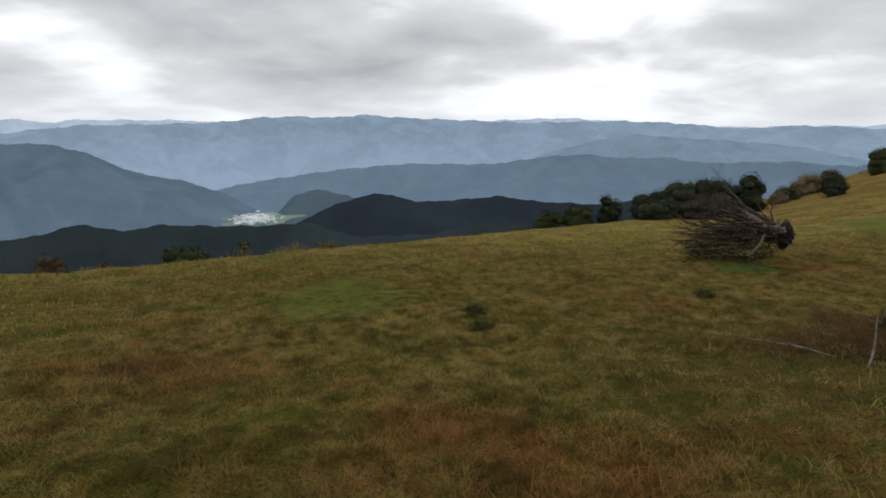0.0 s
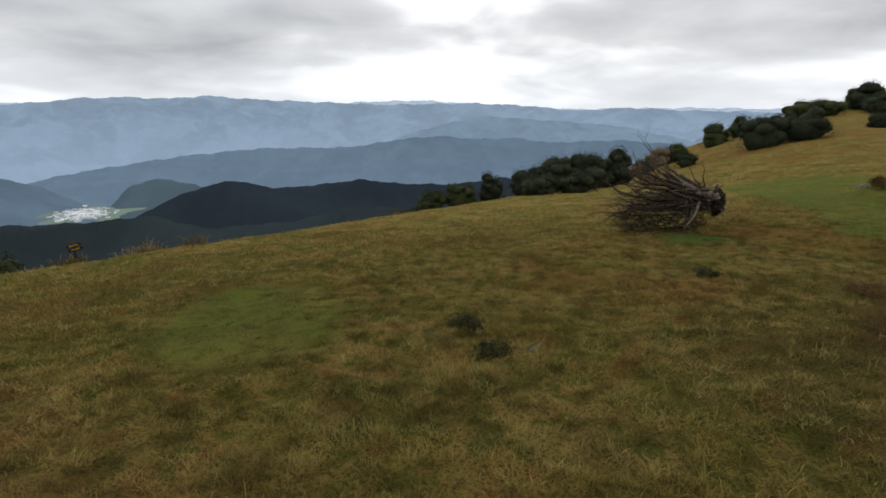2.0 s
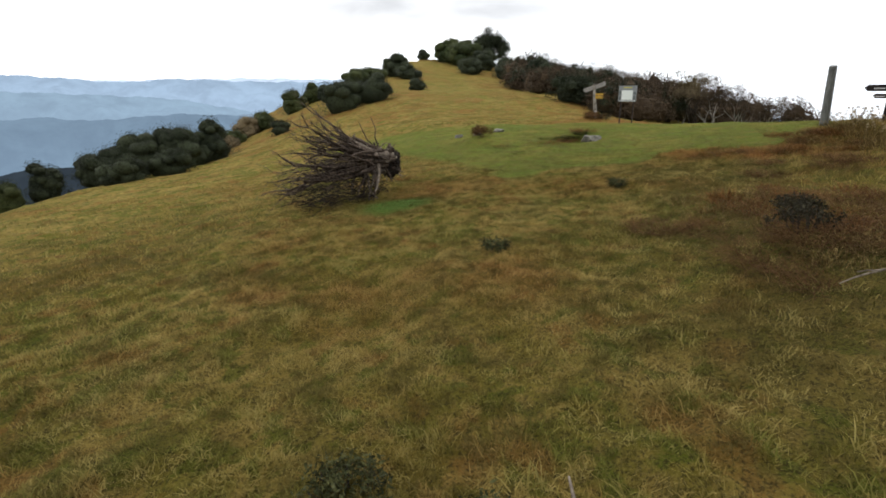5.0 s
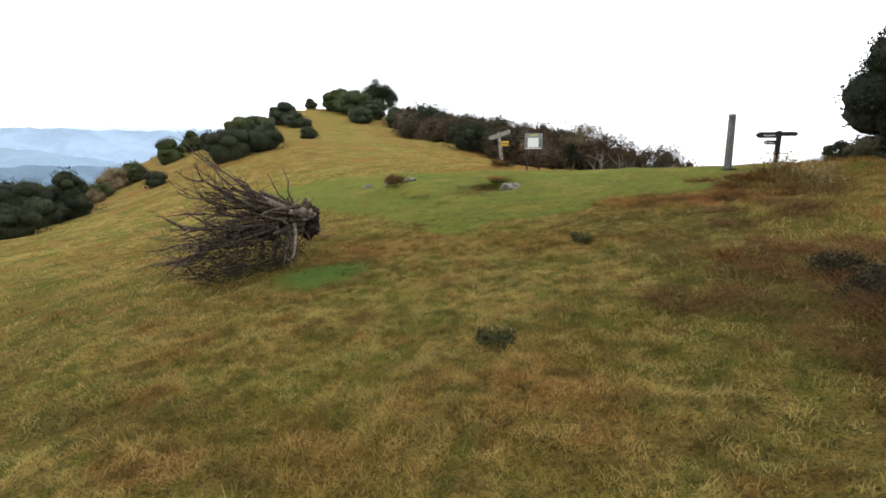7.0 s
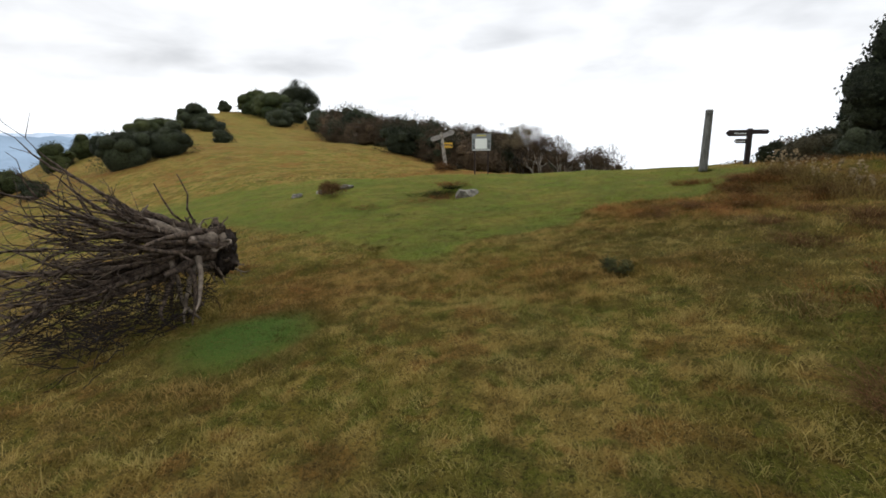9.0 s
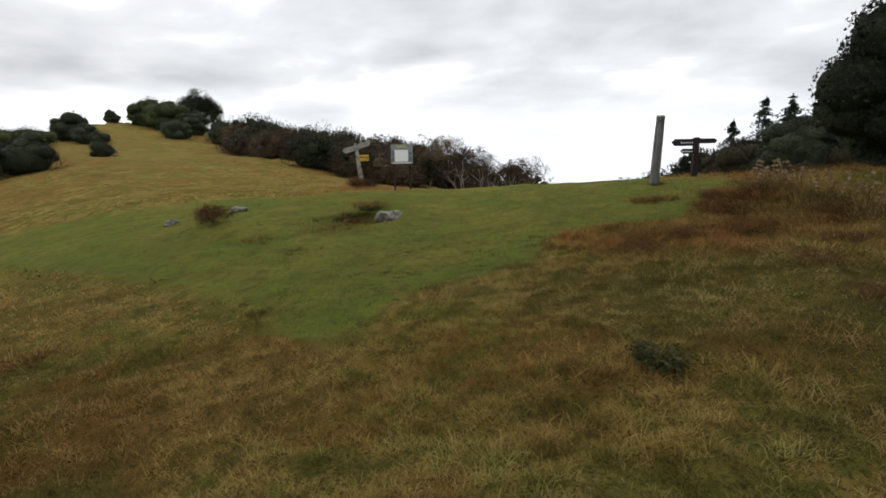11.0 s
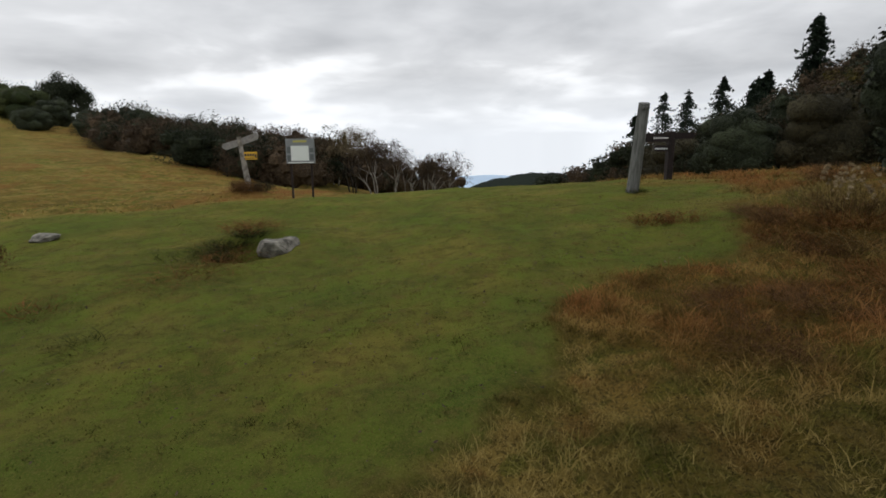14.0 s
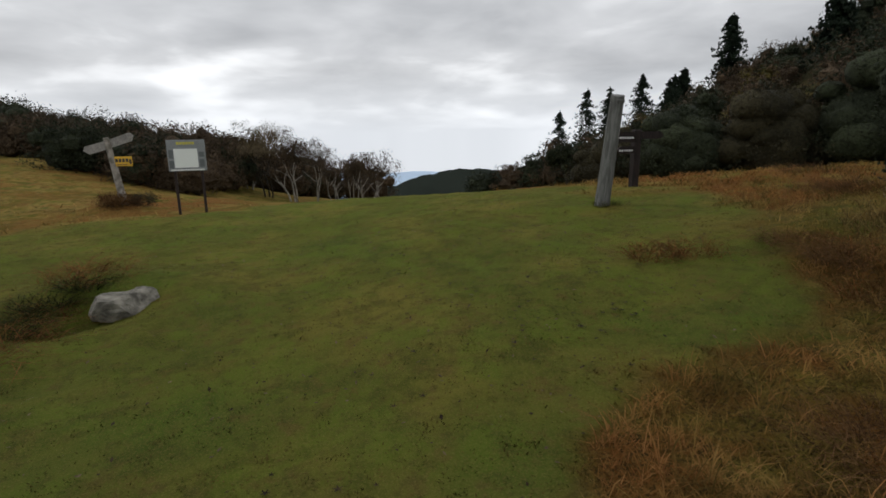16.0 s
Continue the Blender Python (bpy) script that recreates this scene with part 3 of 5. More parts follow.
# ---- distance ----
def ridge(name, far, profile, material, label, depth=0.30, foot=-330.0, rough=0.085, seed=1, span=None):
    """A mountain range: a crest line by bearing and height in degrees, with spurs running down to the valley."""
    rng = np.random.default_rng(seed)
    az, el = np.array([p[0] for p in profile]), np.array([p[1] for p in profile])
    n, rows = int((az[-1] - az[0]) * 6), 18
    a = np.linspace(az[0], az[-1], n)
    e = np.interp(a, az, el)
    k = np.ones(5) / 5
    e = np.convolve(np.pad(e, 2, mode="edge"), k, "valid")
    for o in range(1, 6):
        e = e + rough * 0.9 * np.sin(a * 1.9 ** o * 0.9 + seed * o * 1.7) / 1.6 ** o
    crest = 1.5 + far * np.tan(np.radians(e))
    v = np.empty((rows, n, 3))
    for r in range(rows):
        s = (r - 2) / (rows - 3)
        d = far * (1 - depth * s)
        drop = max(s, 0) ** 1.1
        z = crest + (foot - crest) * drop if s >= 0 else crest - far * 0.05 * -s * 4
        px, py = d * np.sin(np.radians(a)), d * np.cos(np.radians(a))
        spur = wave(px, py, far * 0.16, seed) + 0.6 * wave(px, py, far * 0.07, 2.0 * seed) + 0.35 * wave(px, py, far * 0.033, 3.0 * seed)
        z = z + spur * (crest - foot) * 0.10 * math.sin(math.pi * min(max(s, 0), 1)) ** 0.7
        v[r] = np.stack([3 + d * np.sin(np.radians(a)), 6 + d * np.cos(np.radians(a)), z], -1)
    i = np.arange(rows - 1)[:, None] * n + np.arange(n - 1)[None]
    me = mesh_np(name, v.reshape(-1, 3), np.stack([i, i + 1, i + 1 + n, i + n], -1).reshape(-1, 4), smooth=True)
    ob = part_mesh(name, me, material)
    return tagged(ob, label, "mountain", kind="structure")
def build_distance():
    # each range's glow colour holds its haze, paler and bluer with distance
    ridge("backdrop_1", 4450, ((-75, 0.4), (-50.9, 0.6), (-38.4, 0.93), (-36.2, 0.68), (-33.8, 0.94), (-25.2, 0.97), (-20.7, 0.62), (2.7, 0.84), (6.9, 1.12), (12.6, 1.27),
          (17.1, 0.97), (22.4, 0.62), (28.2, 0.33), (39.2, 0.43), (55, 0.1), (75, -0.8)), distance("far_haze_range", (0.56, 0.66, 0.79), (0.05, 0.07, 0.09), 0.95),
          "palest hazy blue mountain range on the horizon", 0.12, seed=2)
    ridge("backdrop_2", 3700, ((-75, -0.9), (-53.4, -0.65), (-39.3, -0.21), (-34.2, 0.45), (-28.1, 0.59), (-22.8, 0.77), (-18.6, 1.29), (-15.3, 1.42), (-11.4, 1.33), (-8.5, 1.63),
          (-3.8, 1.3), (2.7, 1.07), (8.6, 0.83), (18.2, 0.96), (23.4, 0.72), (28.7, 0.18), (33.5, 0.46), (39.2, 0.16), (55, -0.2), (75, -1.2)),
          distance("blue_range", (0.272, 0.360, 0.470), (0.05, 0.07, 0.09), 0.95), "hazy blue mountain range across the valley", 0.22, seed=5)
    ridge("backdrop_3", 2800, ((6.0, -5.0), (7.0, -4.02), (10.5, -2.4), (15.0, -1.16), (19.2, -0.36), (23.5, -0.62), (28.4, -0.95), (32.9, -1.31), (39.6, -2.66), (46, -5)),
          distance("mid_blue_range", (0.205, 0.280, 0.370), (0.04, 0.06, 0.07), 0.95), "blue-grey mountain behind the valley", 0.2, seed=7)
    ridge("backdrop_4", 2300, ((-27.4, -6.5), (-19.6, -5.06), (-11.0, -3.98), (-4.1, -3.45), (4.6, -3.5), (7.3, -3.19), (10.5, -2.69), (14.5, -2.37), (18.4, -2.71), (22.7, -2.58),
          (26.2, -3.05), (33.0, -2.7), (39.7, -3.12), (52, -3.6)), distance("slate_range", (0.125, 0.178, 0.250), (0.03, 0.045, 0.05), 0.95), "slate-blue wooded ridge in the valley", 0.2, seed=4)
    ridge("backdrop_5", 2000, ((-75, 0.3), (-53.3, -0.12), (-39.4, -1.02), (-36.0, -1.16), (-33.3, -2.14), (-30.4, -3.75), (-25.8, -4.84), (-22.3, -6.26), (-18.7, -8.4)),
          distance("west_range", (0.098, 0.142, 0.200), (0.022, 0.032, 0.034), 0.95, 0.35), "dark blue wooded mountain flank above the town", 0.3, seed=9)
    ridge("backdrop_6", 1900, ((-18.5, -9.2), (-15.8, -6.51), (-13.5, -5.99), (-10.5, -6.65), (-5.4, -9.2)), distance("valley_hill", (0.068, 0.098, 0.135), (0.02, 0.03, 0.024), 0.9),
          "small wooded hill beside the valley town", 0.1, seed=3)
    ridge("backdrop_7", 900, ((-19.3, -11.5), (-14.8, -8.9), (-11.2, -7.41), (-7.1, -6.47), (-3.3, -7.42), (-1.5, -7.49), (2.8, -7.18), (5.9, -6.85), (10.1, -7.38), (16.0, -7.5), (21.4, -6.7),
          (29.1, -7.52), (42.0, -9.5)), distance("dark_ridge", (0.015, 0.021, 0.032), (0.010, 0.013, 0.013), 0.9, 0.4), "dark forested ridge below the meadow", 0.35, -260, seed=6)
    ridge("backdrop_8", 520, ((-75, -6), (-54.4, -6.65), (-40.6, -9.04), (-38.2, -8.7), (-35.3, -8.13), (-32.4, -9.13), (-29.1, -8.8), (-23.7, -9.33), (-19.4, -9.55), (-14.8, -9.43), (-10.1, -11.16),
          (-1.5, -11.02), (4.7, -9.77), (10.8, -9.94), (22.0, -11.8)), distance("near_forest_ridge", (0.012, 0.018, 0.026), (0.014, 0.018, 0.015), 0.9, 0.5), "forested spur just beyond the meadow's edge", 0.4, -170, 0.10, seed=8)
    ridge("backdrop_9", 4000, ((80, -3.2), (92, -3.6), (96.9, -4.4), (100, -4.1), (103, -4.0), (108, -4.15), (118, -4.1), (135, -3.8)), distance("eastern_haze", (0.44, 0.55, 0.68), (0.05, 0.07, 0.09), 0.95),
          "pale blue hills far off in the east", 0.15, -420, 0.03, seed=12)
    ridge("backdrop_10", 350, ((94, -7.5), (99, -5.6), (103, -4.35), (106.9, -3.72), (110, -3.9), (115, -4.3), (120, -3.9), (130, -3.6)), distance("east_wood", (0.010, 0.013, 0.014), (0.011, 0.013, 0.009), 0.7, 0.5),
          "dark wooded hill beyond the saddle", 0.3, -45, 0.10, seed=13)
    # the town on the valley floor
    rng = np.random.default_rng(21)
    far, pieces = 1350, []
    for _ in range(300):
        a, d = math.radians(rng.normal(-20.0, 0.95)), far * rng.normal(1.0, 0.028)
        s = rng.uniform(1.5, 4.5)
        x, y, z = 3 + d * math.sin(a), 6 + d * math.cos(a), -206.0
        bx = np.array([(-1, -1, -1), (1, -1, -1), (1, 1, -1), (-1, 1, -1), (-1, -1, 1), (1, -1, 1), (1, 1, 1), (-1, 1, 1)], float) * (s, s * 0.8, rng.uniform(0.8, 1.8))
        pieces.append((bx + (x, y, z), np.array([(4, 5, 6, 7), (0, 1, 5, 4), (1, 2, 6, 5), (2, 3, 7, 6), (3, 0, 4, 7)])))
    v, q = gather(pieces)
    w = Web("town_walls", 0.8)
    w.colour(w.mix(w.island(), (0.24, 0.26, 0.27), (0.78, 0.79, 0.78)))
    # no lamps: the walls get a bluish emission, added to brighten them
    w.put((0.30, 0.34, 0.38), w.b.inputs["Emission Color"])
    w.b.inputs["Emission Strength"].default_value = 0.42
    tagged(part_mesh("town", mesh_np("town", v, q), w.m), "small pale town spread on the valley floor", "town", kind="stuff")
    a = math.radians(-19.4)
    bm = bmesh.new()
    bmesh.ops.create_circle(bm, cap_ends=True, segments=36, radius=1.0)
    for k in bm.verts:
        k.co *= 1 + 0.25 * math.sin(5 * math.atan2(k.co.y, k.co.x) + 1) + 0.12 * math.sin(9 * math.atan2(k.co.y, k.co.x))
    bm.transform(pose(3 + 1350 * math.sin(a), 6 + 1350 * math.cos(a), -208, 0, 0, 19.4) @ Matrix.Diagonal((85, 95, 1, 1)))
    tagged(part("valley_floor", bm, distance("valley_fields", (0.12, 0.17, 0.19), (0.08, 0.10, 0.05), 0.8)), "pale fields on the valley floor round the town", "field", kind="structure")


build_distance()
# ---- plants ----
def crown_mesh(rng, w, d, h, base, count, size, lumps=17, core=0.70, flat=0.75, rings=7, segs=11, knob=1.0):
    """A broad lumpy crown: a shaded heart of hulls and many small leaves about it."""
    cs, rs = [], []
    for k in range(lumps):
        a = 2 * math.pi * k / lumps + rng.uniform(-0.4, 0.4)
        r = rng.uniform(0.1, 0.66)
        cs.append((r * w / 2 * math.cos(a), r * d / 2 * math.sin(a), base + h * rng.uniform(0.30, 0.72) * (1.15 - 0.4 * r)))
        rs.append(knob * min(w, d) * rng.uniform(0.15, 0.29))
    cs, rs = np.array(cs), np.array(rs)
    rs = np.minimum(rs, np.maximum((base + h * 1.02 - cs[:, 2]), 0.12 * h))
    pieces = [blob(rng, c, r * core, r * core, r * core * flat, rings, segs) for c, r in zip(cs, rs)]
    pieces.append(blob(rng, (0, 0, base + h * 0.36), w * 0.44 * core, d * 0.44 * core, h * 0.43 * core, rings, segs))
    pieces.append(leaves(rng, cs, rs, count, size, 0.74))
    low = np.array([(w * 0.38 * math.cos(a), d * 0.38 * math.sin(a), base + h * 0.2) for a in np.arange(0, 6.2, 0.7)])
    pieces.append(leaves(rng, low, np.full(len(low), h * 0.22 + 0.05), count // 3, size))
    return gather(pieces)


def bush(x, y, w, h, material, label, count=1300, size=0.09, seed=0, sink=0.08, depth=1.0, name="bush", group=""):
    rng = np.random.default_rng(300 + seed)
    ob = thing(name, x, y, gz(x, y) - sink - 0.15 * h, rng.uniform(0, 360), label, "bush", group)
    t = Tubes()
    for k in range(5):
        a = rng.uniform(0, 6.28)
        t.add(wander(rng, (0, 0, 0.05), (0.5 * math.cos(a), 0.5 * math.sin(a), 1), h * 0.55, 4), np.linspace(0.045, 0.015, 5) * (0.5 + h / 3))
    part_mesh("stem", t.mesh("stem"), BARK, ob, "dark crooked stems")
    v, q = crown_mesh(rng, w, w * depth, h * 1.15, 0.0, count, size, lumps=int(9 + 6 * w), core=0.74, knob=1.0 if w < 2.5 else 0.78)
    part_mesh("crown", mesh_np("crown", v, q, smooth=True), material, ob)
    return ob


def branching(rng, tubes, tips, start, way, length, radius, depth, spread=0.55, kids=3, bend=0.14, lift=0.05, sides=5, taper=0.6):
    """Limbs that fork and thin out; the ends are gathered in tips."""
    pts = wander(rng, start, way, length, 5, bend, lift)
    tubes.add(pts, np.linspace(radius, radius * taper, 6), sides)
    if depth == 0:
        tips.append(pts[-1])
        return
    for _ in range(kids):
        k = rng.integers(3, 6)
        d = pts[k] - pts[k - 1]
        d = d / np.linalg.norm(d) + rng.normal(0, spread, 3)
        branching(rng, tubes, tips, pts[k], d, length * rng.uniform(0.55, 0.8), radius * taper * 0.85, depth - 1, spread, kids, bend, lift, max(sides - 1, 3), taper)


class Limbs:
    """Sorts tubes by thickness: stout limbs to one mesh, fine twigs to another."""

    def __init__(self, limbs, twigs, least):
        self.limbs, self.twigs, self.least = limbs, twigs, least

    def add(self, pts, radii, sides=5):
        (self.limbs if radii[0] > self.least else self.twigs).add(pts, radii, sides)


def open_tree(x, y, h, w, bark, leaf, label, seed, stems=3, count=1500, size=0.10, kids=3, airy=0.12, bare=0.58):
    """A wind-shaped broadleaf tree with bare stems and a thin, umbrella-like crown."""
    rng = np.random.default_rng(700 + seed)
    ob = thing("tree", x, y, gz(x, y) - 0.05, 0, label, "tree", "trees at the edge of the field")
    tips, twigs = [], Tubes()
    for k in range(stems):
        t = Tubes()
        a = 2 * math.pi * k / stems + rng.uniform(-0.5, 0.5)
        branching(rng, Limbs(t, twigs, 0.0115 * h / 2.2), tips, (0.15 * math.cos(a), 0.15 * math.sin(a), -0.1), (0.35 * math.cos(a) * w / h, 0.35 * math.sin(a) * w / h, 1), h * 0.40, 0.030 * h / 2.2, 4, 0.60, kids, 0.13, 0.015)
        part_mesh("trunk", t.mesh("trunk"), bark, ob, "pale forked trunk" if bark == BARK_PALE else "")
    tagged(part_mesh("twig_spray", twigs.mesh("twig_spray"), BARK, ob), "fine dark twigs", kind="stuff")
    tips = np.array(tips)
    top = tips[:, 2].max()
    tips[:, 2] *= h / top * 0.97
    keep = tips[tips[:, 2] > bare * h]
    v, q = leaves(rng, keep, np.full(len(keep), airy * w), int(count * 4.6), size * 0.5, 0.0)
    part_mesh("crown", mesh_np("crown", v, q), leaf, ob)
    for c in ob.children:
        if not c.name.startswith("crown"):
            c.scale = (1, 1, h / top * 0.97)
    return ob


def conifer(x, y, h, seed, name="conifer"):
    rng = np.random.default_rng(900 + seed)
    ob = thing(name, x, y, gz(x, y) - 0.1, 0, "dark pointed conifer standing out of the wooded slope", "tree", "conifers on the slope")
    t = Tubes()
    t.add([(0, 0, 0), (0, 0.05, h * 0.5), (0.03, 0, h)], [0.16, 0.09, 0.02], 6)
    part_mesh("trunk", t.mesh("trunk"), BARK, ob)
    pieces = []
    for z in rng.uniform(0.10, 0.97, 135) ** 0.9:
        r = h * 0.36 * (1 - z) ** 0.75 + 0.10
        a, q = rng.uniform(0, 6.28), rng.uniform(0.45, 1.2)
        c = np.array([(s * r * q * math.cos(a), s * r * q * math.sin(a), h * z + (0.12 - 0.22 * s) * r) for s in (0.3, 0.6, 0.95)])
        pieces.append(leaves(rng, c, np.array([0.22, 0.18, 0.12]) * (0.45 + r), 34, 0.15, 0.0, 2.2, 0.4))
    pieces.append(leaves(rng, np.array([(0, 0, h * 0.97), (0, 0, h)]), np.array([0.14, 0.07]), 40, 0.12, 0.0, 2.2, -0.6))
    v, q = gather(pieces)
    part_mesh("crown", mesh_np("crown", v, q), NEEDLES, ob)
    return ob


def big_evergreen(x, y, h, w, seed):
    """A dense dark evergreen in tiers of leaf clumps."""
    rng = np.random.default_rng(seed)
    ob = thing("evergreen_tree", x, y, gz(x, y) - 0.1, 0, "tall dense dark evergreen tree on the grassy bank", "tree")
    t, tips = Tubes(), []
    t.add(wander(rng, (0, 0, 0), (0, 0, 1), h * 0.85, 7, 0.05), np.linspace(0.22, 0.05, 8), 8)
    part_mesh("trunk", t.mesh("trunk"), BARK, ob)
    cs, rs = [], []
    lim = Tubes()
    for k in range(60):
        z = rng.uniform(0.04, 0.97)
        reach = w / 2 * (1 - z) ** 0.6 * rng.uniform(0.6, 1.1) + 0.1
        a = rng.uniform(0, 6.28)
        c = np.array((reach * math.cos(a), reach * math.sin(a), h * z))
        lim.add(np.array([(0, 0, max(h * z - 0.5, 0.1)), c * (0.5, 0.5, 1) - (0, 0, 0.2), c]), [0.05, 0.035, 0.015], 4)
        cs.append(c), rs.append(rng.uniform(0.40, 0.72))
    part_mesh("branchwork", lim.mesh("branchwork"), BARK, ob)
    cs, rs = np.array(cs), np.array(rs)
    pieces = [blob(rng, c, r * 0.84, r * 0.84, r * 0.72, 10, 16, 0.08) for c, r in zip(cs, rs)]
    pieces.append(blob(rng, (0, 0, h * 0.42), w * 0.30, w * 0.30, h * 0.36, 9, 16))
    pieces.append(leaves(rng, cs, rs, 42000, 0.046, 0.76, 1.6))
    v, q = gather(pieces)
    part_mesh("crown", mesh_np("crown", v, q, smooth=True), LEAF_DARK, ob)
    return ob


def wood(name, spots, material, label, count, size, seed):
    """A stretch of close woodland as one mass of crowns. spots: x, y, width, height."""
    rng = np.random.default_rng(seed)
    hulls, sprays = [], []
    for x, y, w, h in spots:
        at = np.array([x, y, gz(x, y) - 0.1])
        n = 8
        a = 2 * math.pi * np.arange(n) / n + rng.uniform(-0.4, 0.4, n)
        r = rng.uniform(0.15, 0.62, n)
        cs = np.stack([r * w / 2 * np.cos(a), r * w / 2 * np.sin(a), h * rng.uniform(0.30, 0.72, n) * (1.15 - 0.4 * r)], -1)
        rs = np.minimum(w * rng.uniform(0.22, 0.34, n), np.maximum(h * 1.02 - cs[:, 2], 0.12 * h))
        hulls.append(blob(rng, at + (0, 0, h * 0.36), w * 0.27, w * 0.27, h * 0.30, 5, 7))
        hulls += [blob(rng, at + c, k * 0.42, k * 0.42, k * 0.36, 4, 6) for c, k in zip(cs, rs)]
        low = np.stack([w * 0.36 * np.cos(a), w * 0.36 * np.sin(a), np.full(n, h * 0.2)], -1)
        v, _ = leaves(rng, np.vstack([cs, low]) + at, np.concatenate([rs, np.full(n, h * 0.22)]), count, size, 0.45, 1.7)
        sprays.append(v.reshape(-1, 4, 3)[:, :3].reshape(-1, 3))
    v, q = gather(hulls)
    tips = np.concatenate(sprays)
    me = mesh_np(name, np.vstack([v, tips]), q, np.arange(len(tips)).reshape(-1, 3) + len(v), smooth=False)
    tagged(part_mesh(name, me, material), label, "woodland", kind="stuff")


def bare_twigs(name, x, y, h, w, label, seed, material=None, stems=9, kids=3, depth=2):
    rng = np.random.default_rng(seed)
    ob = thing(name, x, y, gz(x, y) - 0.03, 0, label, "shrub")
    t, tips = Tubes(), []
    for k in range(stems):
        a = rng.uniform(0, 6.28)
        s = rng.uniform(0, 0.3) * w
        branching(rng, t, tips, (s * math.cos(a), s * math.sin(a), 0), (0.8 * w / h * math.cos(a), 0.8 * w / h * math.sin(a), 1.2), h * 0.5, 0.012 * max(h, 0.5), depth, 0.4, kids, 0.15, 0.03, 4)
    part_mesh("stem", t.mesh("stem"), material or BARK, ob)
    return ob, np.array(tips)


def tuft(name, x, y, h, w, material, label, count, width, seed, category="grass tuft", lean=0.6, group=""):
    """A clump of long blades springing from one root."""
    rng = np.random.default_rng(seed)
    ob = thing(name, x, y, gz(x, y), 0, label, category, group)
    a, r = rng.uniform(0, 6.28, count), w * 0.42 * np.sqrt(rng.random(count))
    px, py = r * np.cos(a), r * np.sin(a)
    out = w * 0.5 * np.abs(rng.normal(lean, 0.4, count))
    b = a + rng.normal(0, 1.5, count)
    dx, dy = np.cos(b) * out, np.sin(b) * out
    hh = h * rng.uniform(0.45, 1.1, count) * (1 - 0.55 * r / (0.42 * w))
    f = rng.uniform(0, 6.28, count)
    wx, wy = np.cos(f) * width / 2, np.sin(f) * width / 2
    v = np.empty((count, 5, 3))
    v[:, 0], v[:, 1] = np.stack([px - wx, py - wy, 0 * px - 0.03], -1), np.stack([px + wx, py + wy, 0 * px - 0.03], -1)
    v[:, 2] = np.stack([px + 0.4 * dx + wx, py + 0.4 * dy + wy, 0.72 * hh], -1)
    v[:, 3] = np.stack([px + 0.4 * dx - wx, py + 0.4 * dy - wy, 0.72 * hh], -1)
    v[:, 4] = np.stack([px + dx, py + dy, hh * rng.uniform(0.6, 1.0, count)], -1)
    k = np.arange(count)[:, None] * 5
    part_mesh("clump", mesh_np("clump", v.reshape(-1, 3), k + np.array([[0, 1, 2, 3]]), k + np.array([[3, 2, 4]])), material, ob)
    return ob


def low_shrub(name, x, y, w, h, material, label, seed, count=1500, size=0.022, stem=BARK, category="shrub"):
    """A knee-high shrub: fine stems and a haze of tiny leaves."""
    ob, tips = bare_twigs(name, x, y, h, w * 0.5, label, seed, stem, 14, 3, 2)
    ob["category"] = category
    rng = np.random.default_rng(seed + 1)
    v, q = leaves(rng, tips * (1, 1, 0.8), np.full(len(tips), 0.17 * w), count * 2, size * 0.45, 0.0, 2.6)
    v[:, 2] = np.maximum(v[:, 2], -0.03)
    part_mesh("foliage", mesh_np("foliage", v, q), material, ob)
    return ob


# ---- made things ----
def side_of(axis):
    s = np.cross(axis, (0, 0, 1))
    return s / np.linalg.norm(s)


